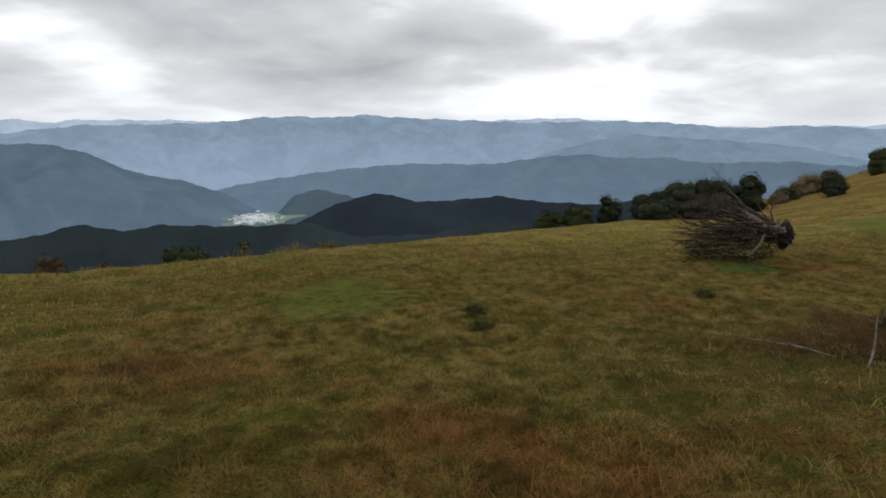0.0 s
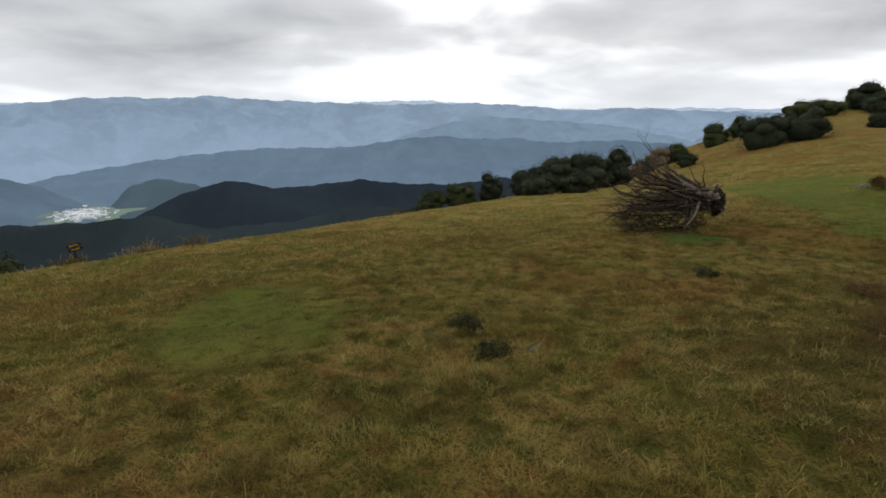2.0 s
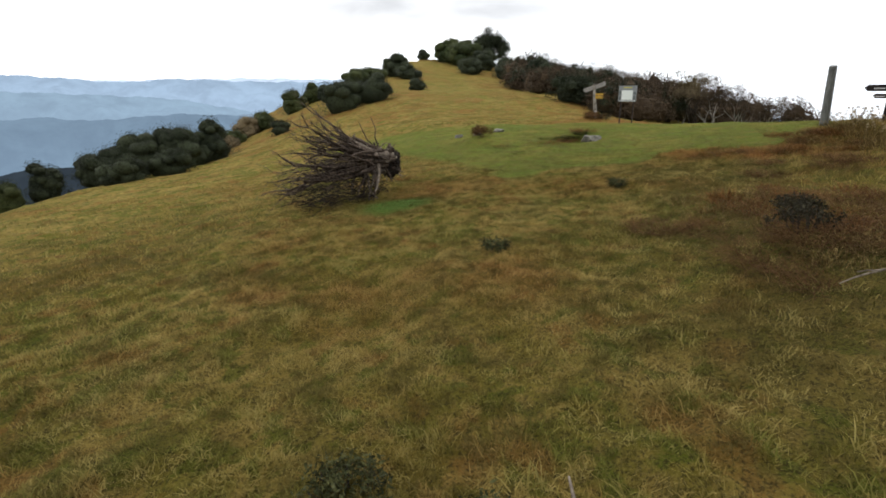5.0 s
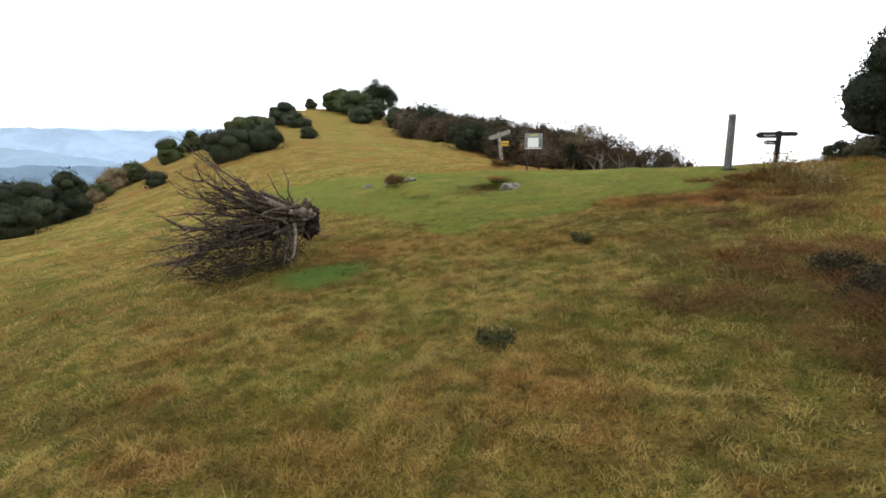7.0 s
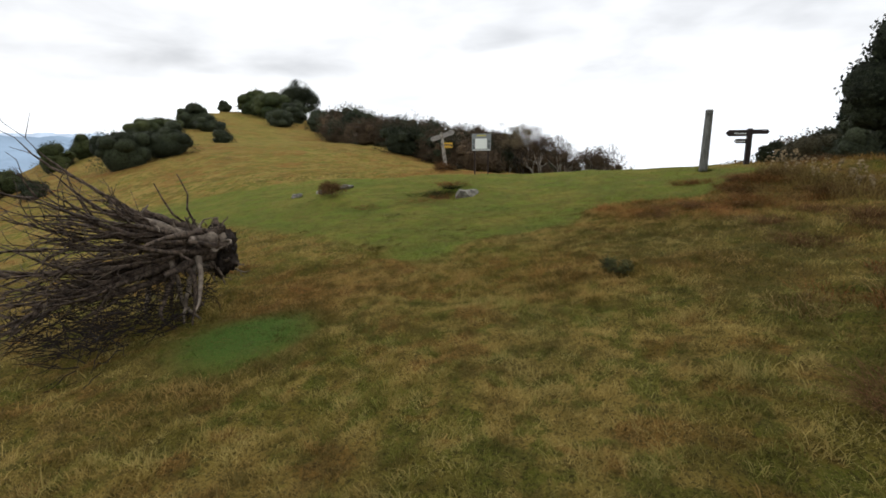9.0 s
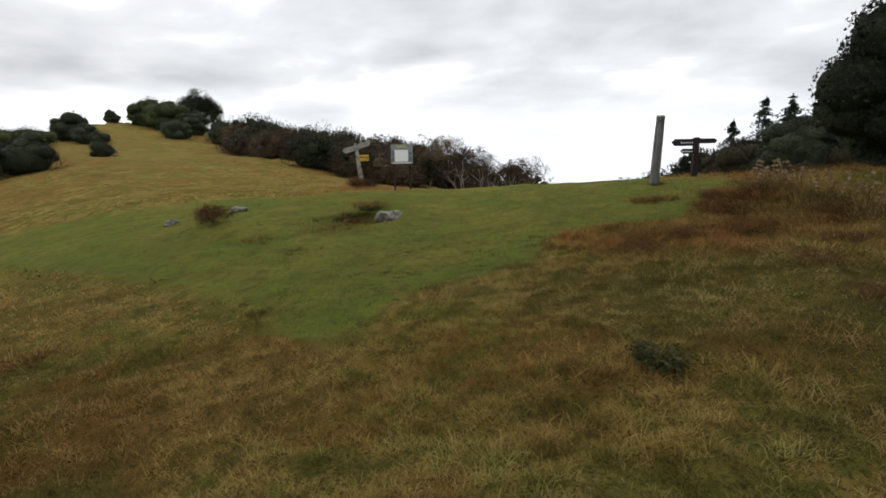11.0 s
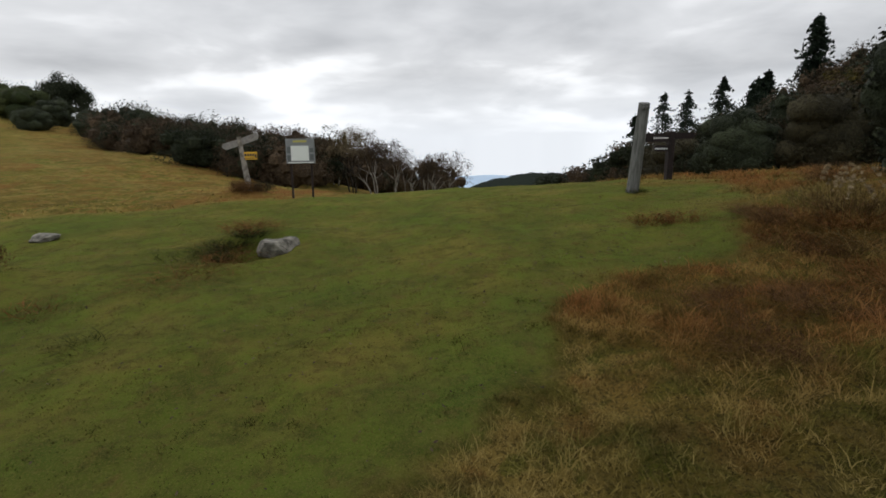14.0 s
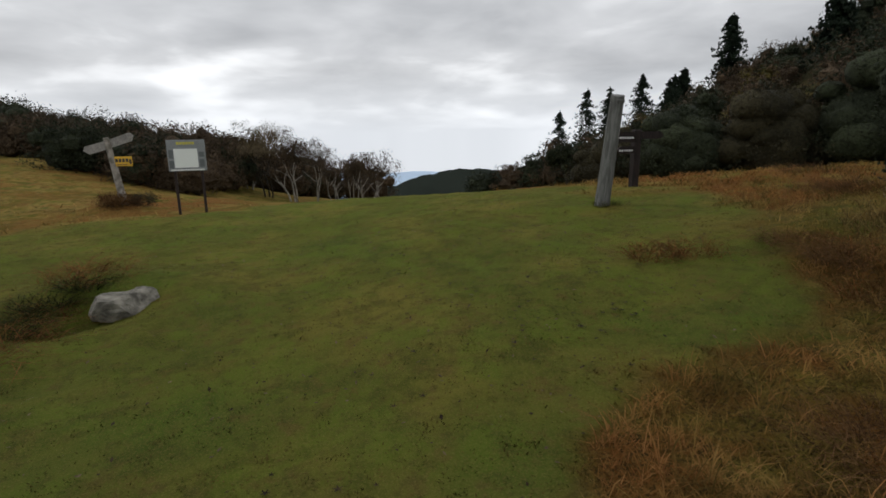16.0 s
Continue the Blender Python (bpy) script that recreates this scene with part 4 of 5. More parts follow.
def fallen_tree():
    """A dead tree lying on its side, roots toward the green, branches fanned over the grass."""
    rng = np.random.default_rng(42)
    gx, gy = 7.58, 12.04
    here = gz(gx, gy)
    ob = thing("fallen_tree", gx, gy, here, 0, "dead weathered grey tree lying uprooted on the grass", "fallen tree")
    axis = np.array((-0.80, 0.42, 0.06))
    axis /= np.linalg.norm(axis)
    side = side_of(axis)
    up = np.array((0.0, 0.0, 1.0))
    heart = np.array((0.0, 0.0, 0.66))

    def clear(pts, gap=0.02):
        low = np.array([gz(gx + p[0], gy + p[1]) - here for p in pts]) + gap
        pts[:, 2] = np.maximum(pts[:, 2], low)
        return pts

    # trunk stub, fluted, with a rotten foot
    v, q = blob(rng, (0, 0, 0), 0.40, 0.11, 0.13, 22, 34, 0.07)
    turn = np.stack([axis, side, np.cross(side, axis)], 1)
    part_mesh("trunk", mesh_np("trunk", v @ turn.T + heart + axis * 0.24, q, smooth=True), DEADWOOD, ob)
    v, q = blob(rng, (0, 0, 0), 0.15, 0.23, 0.27, 26, 40, 0.06)
    v = v * (1 + 0.16 * np.sin(v[:, 1:2] * 23 + 2) * np.sin(v[:, 2:3] * 19 + 1) + 0.08 * np.sin(v[:, 1:2] * 47) * np.sin(v[:, 2:3] * 41))
    part_mesh("root_plate", mesh_np("root_plate", v @ turn.T + heart - axis * 0.14 + (0, 0, -0.05), q), ROTWOOD, ob, "dark rotten root plate")
    # thick cut stubs on the root crown
    for k in range(8):
        a = 0.25 + 2.6 * k / 7 + rng.uniform(-0.15, 0.15)
        out = side * math.cos(a) + up * math.sin(a)
        t = Tubes()
        s0 = heart + axis * rng.uniform(-0.12, 0.42) + out * 0.12
        pts = wander(rng, s0, out + axis * rng.uniform(-0.5, 0.5), rng.uniform(0.13, 0.26), 4, 0.16)
        t.add(np.vstack([pts, pts[-1:] + 0.004]), [0.062, 0.050, 0.044, 0.040, 0.024, 0.002], 8)
        part_mesh("stub", t.mesh("stub"), DEADWOOD if k % 3 else ROOTWOOD, ob, "broken stub of a limb")
    # stout limbs running back from the plate
    for k in range(13):
        a = 2 * math.pi * k / 13 + rng.uniform(-0.2, 0.2)
        out = side * math.cos(a) + up * math.sin(a)
        t = Tubes()
        pts = clear(wander(rng, heart - axis * 0.10 + out * rng.uniform(0.08, 0.20), axis + out * 0.22, rng.uniform(0.8, 1.3), 18, 0.075), 0.04)
        r0 = rng.uniform(0.040, 0.075)
        t.add(pts, np.linspace(r0, r0 * 0.35, 19) * rng.uniform(0.74, 1.22, 19), 10)
        for _ in range(3):
            i = rng.integers(4, 15)
            t.add(wander(rng, pts[i], out + rng.normal(0, 0.6, 3), rng.uniform(0.06, 0.2), 3, 0.25), np.linspace(0.022, 0.008, 4), 5)
        part_mesh("limb", t.mesh("limb"), ROOTWOOD if k % 4 == 1 else DEADWOOD, ob, "stout gnarled limb")
    # main branches, sweeping back from the crown like a broom
    count = 34
    for k in range(count):
        rise = -0.60 + 1.22 * (k + rng.uniform(0, 1)) / count
        fan = rng.uniform(-0.62, 0.62)
        way = axis - side * fan * 0.8 + up * rise * 0.60
        s = heart + axis * rng.uniform(0.15, 0.55) - side * fan * 0.24 + up * rise * 0.30
        length = rng.uniform(1.0, 1.75) * (1.0 - 0.30 * max(rise, 0))
        t = Tubes()
        pts = clear(wander(rng, s, way, length, 9, 0.075, 0.006), 0.03)
        r0 = rng.choice([0.018, 0.024, 0.032, 0.044, 0.058])
        t.add(pts, np.linspace(r0, 0.006, 10) * rng.uniform(0.85, 1.15, 10), 7)
        for _ in range(rng.integers(5, 8)):
            i = rng.integers(3, 10)
            d = pts[i] - pts[i - 1]
            d = d / np.linalg.norm(d) + rng.normal(0, 0.30, 3) + up * 0.10
            tw = clear(wander(rng, pts[i], d, rng.uniform(0.25, 0.62), 5, 0.13, 0.02))
            t.add(tw, np.linspace(max(r0 * 0.36, 0.006), 0.003, 6), 4)
            for _ in range(2):
                j = rng.integers(2, 6)
                d2 = tw[j] - tw[j - 1]
                d2 = d2 / np.linalg.norm(d2) + rng.normal(0, 0.38, 3)
                t.add(clear(wander(rng, tw[j], d2, rng.uniform(0.12, 0.32), 3, 0.18)), np.linspace(0.005, 0.0022, 4), 3)
        part_mesh("branch", t.mesh("branch"), DEADWOOD, ob)
    # brushwood crushed underneath
    t = Tubes()
    for _ in range(650):
        fan, run = rng.uniform(-0.75, 0.75), rng.uniform(0.0, 1.7)
        p = axis * run - side * fan * (0.25 + run * 0.8)
        p[2] = gz(gx + p[0], gy + p[1]) - here + rng.uniform(0.01, 0.48) * (1.1 - 0.4 * run / 1.7)
        t.add(clear(wander(rng, p, axis * rng.uniform(0.3, 1) + rng.normal(0, 0.5, 3) * (1, 1, 0.4), rng.uniform(0.15, 0.45), 4, 0.25), 0.005), np.linspace(0.006, 0.0025, 5), 3)
    part_mesh("brushwood", t.mesh("brushwood"), ROTWOOD, ob, "dark fine brushwood under the branches")
    # curled roots round the rim of the plate
    for k in range(28):
        a = 2 * math.pi * k / 28 + rng.uniform(-0.2, 0.2)
        out = side * math.cos(a) + up * math.sin(a)
        t = Tubes()
        s0 = heart - axis * rng.uniform(-0.1, 0.22) + up * -0.10 + out * (0.24 + 0.05 * math.sin(a))
        pts = wander(rng, s0, out - axis * rng.uniform(0.2, 1.0), rng.uniform(0.10, 0.24), 6, 0.42)
        t.add(pts, np.linspace(rng.uniform(0.010, 0.022), 0.004, 7), 6)
        t.add(wander(rng, pts[3], rng.normal(0, 1, 3), 0.10, 4, 0.4), np.linspace(0.007, 0.003, 5), 4)
        part_mesh("root", t.mesh("root"), ROOTWOOD if k % 2 else DEADWOOD, ob, "gnarled curled root")
    # roots hanging to the turf
    for k in range(7):
        t = Tubes()
        s = heart + axis * rng.uniform(0.05, 0.6) - side * rng.uniform(0.10, 0.30) * (1 if k < 5 else -1) + up * rng.uniform(-0.25, 0.0)
        pts = clear(wander(rng, s, side * -0.45 - up + axis * rng.uniform(-0.2, 0.4), s[2] + 0.10, 7, 0.24), -0.03)
        t.add(pts, np.linspace(0.034, 0.012, 8), 6)
        t.add(clear(wander(rng, pts[3], -side - up + rng.normal(0, 0.4, 3), 0.16, 4, 0.3)), np.linspace(0.014, 0.005, 5), 4)
        part_mesh("root", t.mesh("root"), ROOTWOOD if k % 3 else DEADWOOD, ob, "hanging root")
    # a thin forked shoot standing on the root crown
    t = Tubes()
    s = heart + axis * 0.10 + up * 0.16
    t.add(s + np.array([(0, 0, 0), (-0.08, 0.04, 0.10), (-0.22, 0.11, 0.24), (-0.29, 0.15, 0.40), (-0.36, 0.18, 0.58)]), [0.018, 0.014, 0.012, 0.009, 0.005], 5)
    t.add(s + np.array([(0.01, 0, 0), (-0.03, 0.02, 0.14), (-0.08, 0.04, 0.28), (-0.06, 0.03, 0.44), (-0.14, 0.07, 0.66)]), [0.018, 0.015, 0.012, 0.009, 0.005], 5)
    part_mesh("shoot", t.mesh("shoot"), DEADWOOD, ob, "thin bare forked shoot")


def leaning_post():
    ob = thing("wooden_post", 16.92, 4.43, gz(16.92, 4.43) - 0.08, 0, "tall grey weathered wooden post leaning on the green", "post")
    bm = bmesh.new()
    bmesh.ops.create_cone(bm, cap_ends=True, segments=14, radius1=0.105, radius2=0.088, depth=1.62)
    bmesh.ops.translate(bm, verts=bm.verts, vec=(0, 0, 0.81))
    bmesh.ops.bisect_plane(bm, geom=bm.verts[:] + bm.edges[:] + bm.faces[:], plane_co=(0, 0, 0.25), plane_no=(0, 0, 1))
    for v in bm.verts:
        v.co.x += 0.006 * math.sin(9 * v.co.y + 3 * v.co.z)
    post = part("shaft", bm, POSTWOOD, ob, "", pose(0, 0, 0, -2.6, -13.0, 0))
    part("cap_notch", box(0.05, 0.10, 0.05, pose(-0.085, 0, 1.56), 0.008), POSTWOOD, post, "chipped corner at the top")
    tuft("grass_tuft", 16.85, 4.40, 0.16, 0.42, GRASS_TUFT, "green uncut grass standing round the foot of the post", 160, 0.007, 77)


def arrow_sign():
    x, y = 18.25, 2.98
    ob = thing("signpost", x, y, gz(x, y) - 0.05, 0, "dark stained wooden signpost with pointed arms", "signpost")
    part("post", box(0.125, 0.125, 1.02, pose(0, 0, 0.51), 0.012), STAINED, ob)

    def arm(name, length, height, z, m, mat):
        bm = bmesh.new()
        hh = height / 2
        vs = [bm.verts.new(p) for p in ((0, 0, -hh), (length - hh, 0, -hh), (length, 0, 0), (length - hh, 0, hh), (0, 0, hh))]
        f = bm.faces.new(vs)
        ext = bmesh.ops.extrude_face_region(bm, geom=[f])
        bmesh.ops.translate(bm, verts=[k for k in ext["geom"] if isinstance(k, bmesh.types.BMVert)], vec=(0, 0.035, 0))
        bmesh.ops.recalc_face_normals(bm, faces=bm.faces)
        return part(name, bm, mat, ob, "", Matrix.Translation((0, 0, z)) @ m)

    one = arm("arm", 0.58, 0.17, 0.90, pose(-0.075, 0.03, 0, 0, 0, 80), STAINED)
    arm("arm", 0.42, 0.12, 0.93, pose(-0.065, -0.04, 0, 0, 0, -97), STAINED)
    two = arm("lower_arm", 0.36, 0.12, 0.69, pose(-0.075, 0.03, 0, 0, 0, 80), STAINED)
    for a, n in ((one, 7), (two, 6)):
        for k in range(n):
            part("letter", box(0.028, 0.004, 0.030 if k % 3 else 0.022, pose(0.10 + 0.042 * k, -0.003 if a is one else 0.038, -0.01), 0), WHITE, a, "white painted letter")
            part("letter", box(0.028, 0.004, 0.030, pose(0.10 + 0.042 * k, 0.038 if a is one else -0.003, -0.01), 0), WHITE, a, "white painted letter")


def old_sign():
    x, y = 22.9, 12.15
    ob = thing("old_signpost", x, y, gz(x, y) - 0.10, 0, "leaning weathered signpost with bleached boards and a yellow plate", "signpost")
    lean = pose(0, 0, 0, -6, -4, 0)
    bm = bmesh.new()
    bmesh.ops.create_cone(bm, cap_ends=True, segments=10, radius1=0.085, radius2=0.055, depth=1.5)
    bm.transform(lean @ pose(0, 0, 0.75))
    part("post", bm, BARK_PALE, ob)
    for sgn, tilt, name in ((1, 17, "board"), (-1, 21, "board")):
        bm = bmesh.new()
        n = 0.50
        vs = [bm.verts.new(p) for p in ((0, 0, -0.085), (0, n - 0.08, -0.09), (0, n, 0.01), (0, n - 0.05, 0.085), (0, 0, 0.08))]
        f = bm.faces.new(vs)
        ext = bmesh.ops.extrude_face_region(bm, geom=[f])
        bmesh.ops.translate(bm, verts=[k for k in ext["geom"] if isinstance(k, bmesh.types.BMVert)], vec=(0.03, 0, 0))
        bmesh.ops.recalc_face_normals(bm, faces=bm.faces)
        if sgn < 0:
            bm.transform(Matrix.Diagonal((1, -1, 1, 1)))
            bmesh.ops.reverse_faces(bm, faces=bm.faces)
        bm.transform(Matrix.Translation((-0.09, 0.12, 1.36)) @ pose(0, 0, 0, -tilt if sgn > 0 else -tilt + 2, 0, 0))
        part(name, bm, BOARDWOOD, ob, "bleached tilted board")
    plate = part("plate", box(0.012, 0.36, 0.20, pose(-0.10, -0.09, 1.00), 0.004), YELLOW, ob, "yellow metal plate")
    for k in range(4):
        part("letter", box(0.004, 0.045, 0.07, pose(-0.109, 0.02 - 0.065 * k, 1.02), 0), INK, plate, "dark printed character")
    part("mark", box(0.004, 0.04, 0.10, pose(-0.109, -0.235, 0.99), 0), INK, plate, "dark printed arrow")
    for k in range(5):
        part("letter", box(0.004, 0.035, 0.022, pose(-0.109, 0.05 - 0.05 * k, 0.935), 0), INK, plate, "small dark printed character")


def info_board():
    x, y = 21.68, 10.63
    ob = thing("information_board", x, y, gz(x, y) - 0.05, 4, "information board with a pale map on two dark steel legs", "sign")
    for s in (-1, 1):
        part("leg", box(0.045, 0.05, 1.44, pose(0.03, 0.24 * s, 0.72), 0.006), IRON, ob, "dark rusty steel leg")
    panel = part("panel", box(0.035, 0.68, 0.60, pose(-0.02, 0, 1.15), 0.006), PANEL, ob, "grey printed panel")
    part("map", box(0.006, 0.42, 0.36, pose(-0.041, 0.015, 1.10), 0), MAP_PAPER, panel, "pale map sheet")
    for k in range(6):
        part("title_letter", box(0.005, 0.042, 0.05, pose(-0.041, 0.14 - 0.054 * k, 1.385), 0), GOLD, panel, "yellow title character")
    for yy, zz, w, h in ((0.275, 1.18, 0.08, 0.16), (0.275, 0.98, 0.08, 0.15), (-0.265, 1.17, 0.09, 0.10), (-0.265, 1.00, 0.09, 0.15)):
        part("photo", box(0.005, w, h, pose(-0.041, yy, zz), 0), PHOTO, panel, "small faded picture")
    part("strip", box(0.005, 0.60, 0.022, pose(-0.041, 0, 0.875), 0), WHITE, panel, "pale lower strip")


def trail_marker():
    x, y = -7.0, 19.0
    ob = thing("trail_marker", x, y, gz(x, y) - 0.1, 20, "small dark trail marker with yellow lettered arms at the meadow edge", "signpost")
    part("post", box(0.06, 0.06, 1.06, pose(0, 0, 0.53), 0.006), STAINED, ob)
    for z, s in ((0.99, 0.0), (0.88, 0.03)):
        arm = part("arm", box(0.34, 0.03, 0.085, pose(s, -0.045, z, 0, -12, 0), 0.004), STAINED, ob)
        part("lettering", box(0.22, 0.004, 0.020, pose(s, -0.063, z, 0, -12, 0), 0), YELLOW, arm, "yellow lettering")


def stone(name, x, y, w, d, h, seed, label, sink=0.35, rz=0):
    rng = np.random.default_rng(seed)
    bm = bmesh.new()
    bmesh.ops.create_icosphere(bm, subdivisions=4, radius=0.5)
    off = Vector(rng.uniform(-9, 9, 3))
    cuts = [(Vector(rng.normal(0, 1, 3)).normalized(), rng.uniform(0.30, 0.46)) for _ in range(16)]
    for v in bm.verts:
        c = v.co.copy()
        c.z = c.z if c.z > -0.2 else -0.2 + 0.3 * (c.z + 0.2)
        k = 1 + 0.42 * noise.noise(c * 2.4 + off) + 0.22 * abs(noise.noise(c * 5 + off)) + 0.07 * noise.noise(c * 14 + off) + 0.04 * noise.noise(c * 30 + off)
        p = c * k
        for n, o in cuts:
            over = p.dot(n) - o
            if over > 0:
                p -= n * over * 0.92
        p += c * 0.05 * noise.noise(c * 9 + off)
        p.z = min(p.z, 0.30 + 0.16 * noise.noise(c * 2 + off))
        v.co = Vector((p.x * w, p.y * d, p.z * h * 1.35))
    bm.transform(pose(0, 0, h * (0.5 - sink)))
    ob = part(name, bm, STONE)
    ob.matrix_world = pose(x, y, gz(x, y), 0, 0, rz)
    return tagged(ob, label, "rock")


def stick(x, y, length, rz, tilt, r, material, label, seed, lift=0.02):
    rng = np.random.default_rng(seed)
    t = Tubes()
    t.add(wander(rng, (0, 0, 0), (1, 0, 0), length, 5, 0.06), np.linspace(r, r * 0.5, 6), 6)
    ob = part_mesh("stick", t.mesh("stick"), material)
    ob.matrix_world = pose(x, y, gz(x, y) + lift, 0, -tilt, rz)
    return tagged(ob, label, "stick")
# ---- the place ----
DARK_SHRUB = leafy("dark_shrub_leaves", (0.036, 0.042, 0.015), (0.115, 0.115, 0.040))
MID_TUFT = leafy("olive_grass_blades", (0.016, 0.020, 0.007), (0.070, 0.075, 0.022), 0.85, 0.05)
GRASS_TUFT = leafy("green_grass_blades", (0.045, 0.055, 0.010), (0.12, 0.12, 0.025), 0.85, 0.05)
DRY_TUFT = leafy("dry_grass_blades", (0.11, 0.070, 0.022), (0.33, 0.24, 0.09), 0.85, 0.05)
RUST_TUFT = leafy("rusty_grass_blades", (0.105, 0.046, 0.014), (0.28, 0.135, 0.042), 0.85, 0.05)

build_ground()
build_grass()
fallen_tree()
leaning_post()
arrow_sign()
old_sign()
info_board()
trail_marker()
stone("boulder", 15.78, 10.28, 0.62, 0.76, 0.31, 11, "pale grey lichened boulder sunk in a hollow of the turf", 0.40, 75)
stone("stone", 15.9, 15.05, 0.42, 0.3, 0.16, 6, "flat grey stone half buried in the turf")
stone("stone", 17.0, 14.0, 0.55, 0.4, 0.16, 7, "flat pale stone beside a tussock in the turf")
stone("stone", 16.3, 14.5, 0.40, 0.3, 0.14, 8, "flat grey stone half buried in the turf")

# bushes on the hill, wind-clipped evergreens
HILL = "wind-clipped dark evergreen bush on the grassy hill"
for k, (x, y, w, h, m) in enumerate(((28.6, 31.6, 3.9, 2.8, LEAF_DARK), (30.9, 30.5, 4.1, 2.4, LEAF_DARK), (32.1, 33.7, 2.9, 1.9, LEAF_DARK), (46.3, 44.9, 4.4, 2.0, LEAF_OLIVE), (50.5, 46.0, 5.0, 1.8, LEAF_OLIVE), (58.8, 48.3, 5.2, 3.3, LEAF_DARK), (56.4, 44.8, 4.2, 2.0, LEAF_DARK), (81.5, 53.6, 7.3, 4.4, LEAF_OLIVE), (79.3, 49.4, 8.1, 4.4, LEAF_OLIVE), (70.1, 43.3, 5.2, 2.7, LEAF_DARK), (69.4, 37.7, 4.2, 2.8, LEAF_DARK), (42.4, 21.7, 2.6, 2.9, LEAF_DARK), (42.1, 19.6, 2.9, 3.0, LEAF_DARK), (35.1, 43.0, 3.2, 2.3, LEAF_OLIVE), (37.8, 43.1, 2.7, 2.1, LEAF_OLIVE), (29.3, 40.2, 1.8, 1.4, LEAF_OLIVE), (77.2, 44.7, 5.3, 4.0, LEAF_DARK), (73.3, 38.9, 5.4, 3.9, LEAF_DARK), (64.8, 33.3, 4.2, 3.5, LEAF_DARK))):
    bush(x, y, 0.88 * w, h, m, HILL, 3600, 0.030 + 0.0016 * w * h, k, group="bushes on the hill")
bush(41.1, 33.4, 1.8, 1.3, LEAF_DARK, "small round dark bush on the hill slope", 1500, 0.05, 20)
bush(81.0, 58.4, 2.6, 2.2, LEAF_DARK, "small dark bush on the crest of the hill", 1500, 0.05, 21)
bush(24.7, 33.6, 1.5, 1.1, LEAF_DARK, "small dark bush low on the hill slope", 1500, 0.05, 22)
bush(40.3, 21.7, 0.9, 1.0, LEAF_DARK, "small dark bush below the wood", 1500, 0.05, 23)
# bushes along the meadow's edge
EDGE = "dark evergreen bush along the steep edge of the meadow"
for k, (x, y, w, h, m) in enumerate(((7.2, 35.8, 2.6, 2.0, LEAF_OLIVE), (9.2, 35.3, 2.8, 2.0, LEAF_OLIVE), (11.2, 35.6, 2.0, 2.3, LEAF_DARK), (13.7, 34.9, 3.4, 2.2, LEAF_DARK), (15.4, 34.2, 3.8, 2.7, LEAF_DARK),
                                     (17.1, 33.4, 4.0, 2.8, LEAF_DARK), (19.1, 33.4, 2.9, 2.8, LEAF_DARK), (5.6, 36.2, 2.0, 1.3, LEAF_BROWN), (14.9, 31.0, 2.6, 1.6, LEAF_DARK), (12.6, 31.0, 2.2, 1.4, LEAF_DARK))):
    bush(x, y, w, h, m, EDGE if m is not LEAF_BROWN else "brown leafless bush at the edge of the meadow", 3400, 0.042, 40 + k, group="bushes along the edge")
bare_twigs("bare_shrub", 17.9, 34.0, 2.3, 1.0, "grey leafless shrub among the evergreen bushes", 60, BARK, 10, 3, 3)
for k, (x, y, w, h) in enumerate(((25.5, 39.5, 1.9, 1.3), (28.0, 41.0, 2.2, 1.9), (29.8, 41.0, 2.4, 1.7), (24.0, 38.0, 1.5, 1.0))):
    bush(x, y, w, h, LEAF_TAN if k % 2 else LEAF_OLIVE, "tan and olive scrub on the shoulder of the hill", 1800, 0.05, 55 + k, group="scrub on the shoulder")
bush(-8.8, 18.4, 1.8, 1.35, LEAF_OLIVE, "rounded olive bush behind the meadow's crest", 1100, 0.06, 70)
bush(-13.8, 18.6, 1.3, 1.0, LEAF_BROWN, "low dark brown bush behind the meadow's crest", 700, 0.06, 71)
bush(-11.9, 18.6, 0.8, 0.85, LEAF_BROWN, "low dark brown bush behind the meadow's crest", 500, 0.05, 72)

# trees at the end of the field
FIELD = "small wind-shaped tree with thin brown leaves and pale stems"
open_tree(36.0, 5.2, 2.65, 2.8, BARK_PALE, LEAF_BROWN, FIELD, 1, 4, 700, 0.075)
open_tree(36.6, 5.9, 2.5, 2.2, BARK_PALE, LEAF_BROWN, FIELD, 2, 3, 500, 0.075)
open_tree(37.2, 6.7, 2.5, 2.0, BARK_PALE, LEAF_BROWN, FIELD, 3, 3, 450, 0.075)
open_tree(37.3, 8.7, 3.6, 3.6, BARK_PALE, LEAF_BROWN, "taller tree with a thin russet crown at the field's end", 4, 3, 1500, 0.075)
open_tree(38.2, 9.9, 3.6, 3.2, BARK, LEAF_TAN, "tree with tan leaves and grey limbs at the field's end", 5, 3, 1500, 0.075)
open_tree(38.2, 7.6, 3.3, 2.4, BARK_PALE, LEAF_BROWN, FIELD, 6, 2, 600, 0.075)
open_tree(40.2, 10.9, 3.5, 2.6, BARK_PALE, LEAF_YELLOW, "thin tree with yellowing leaves at the field's end", 8, 3, 1300, 0.075)
open_tree(89.3, 49.6, 6.2, 4.6, BARK, LEAF_DARK, "dark airy tree rising above the bushes on the hilltop", 7, 4, 5200, 0.22, 3, 0.22, 0.12)
big_evergreen(13.3, 0.75, 4.7, 3.7, 5)
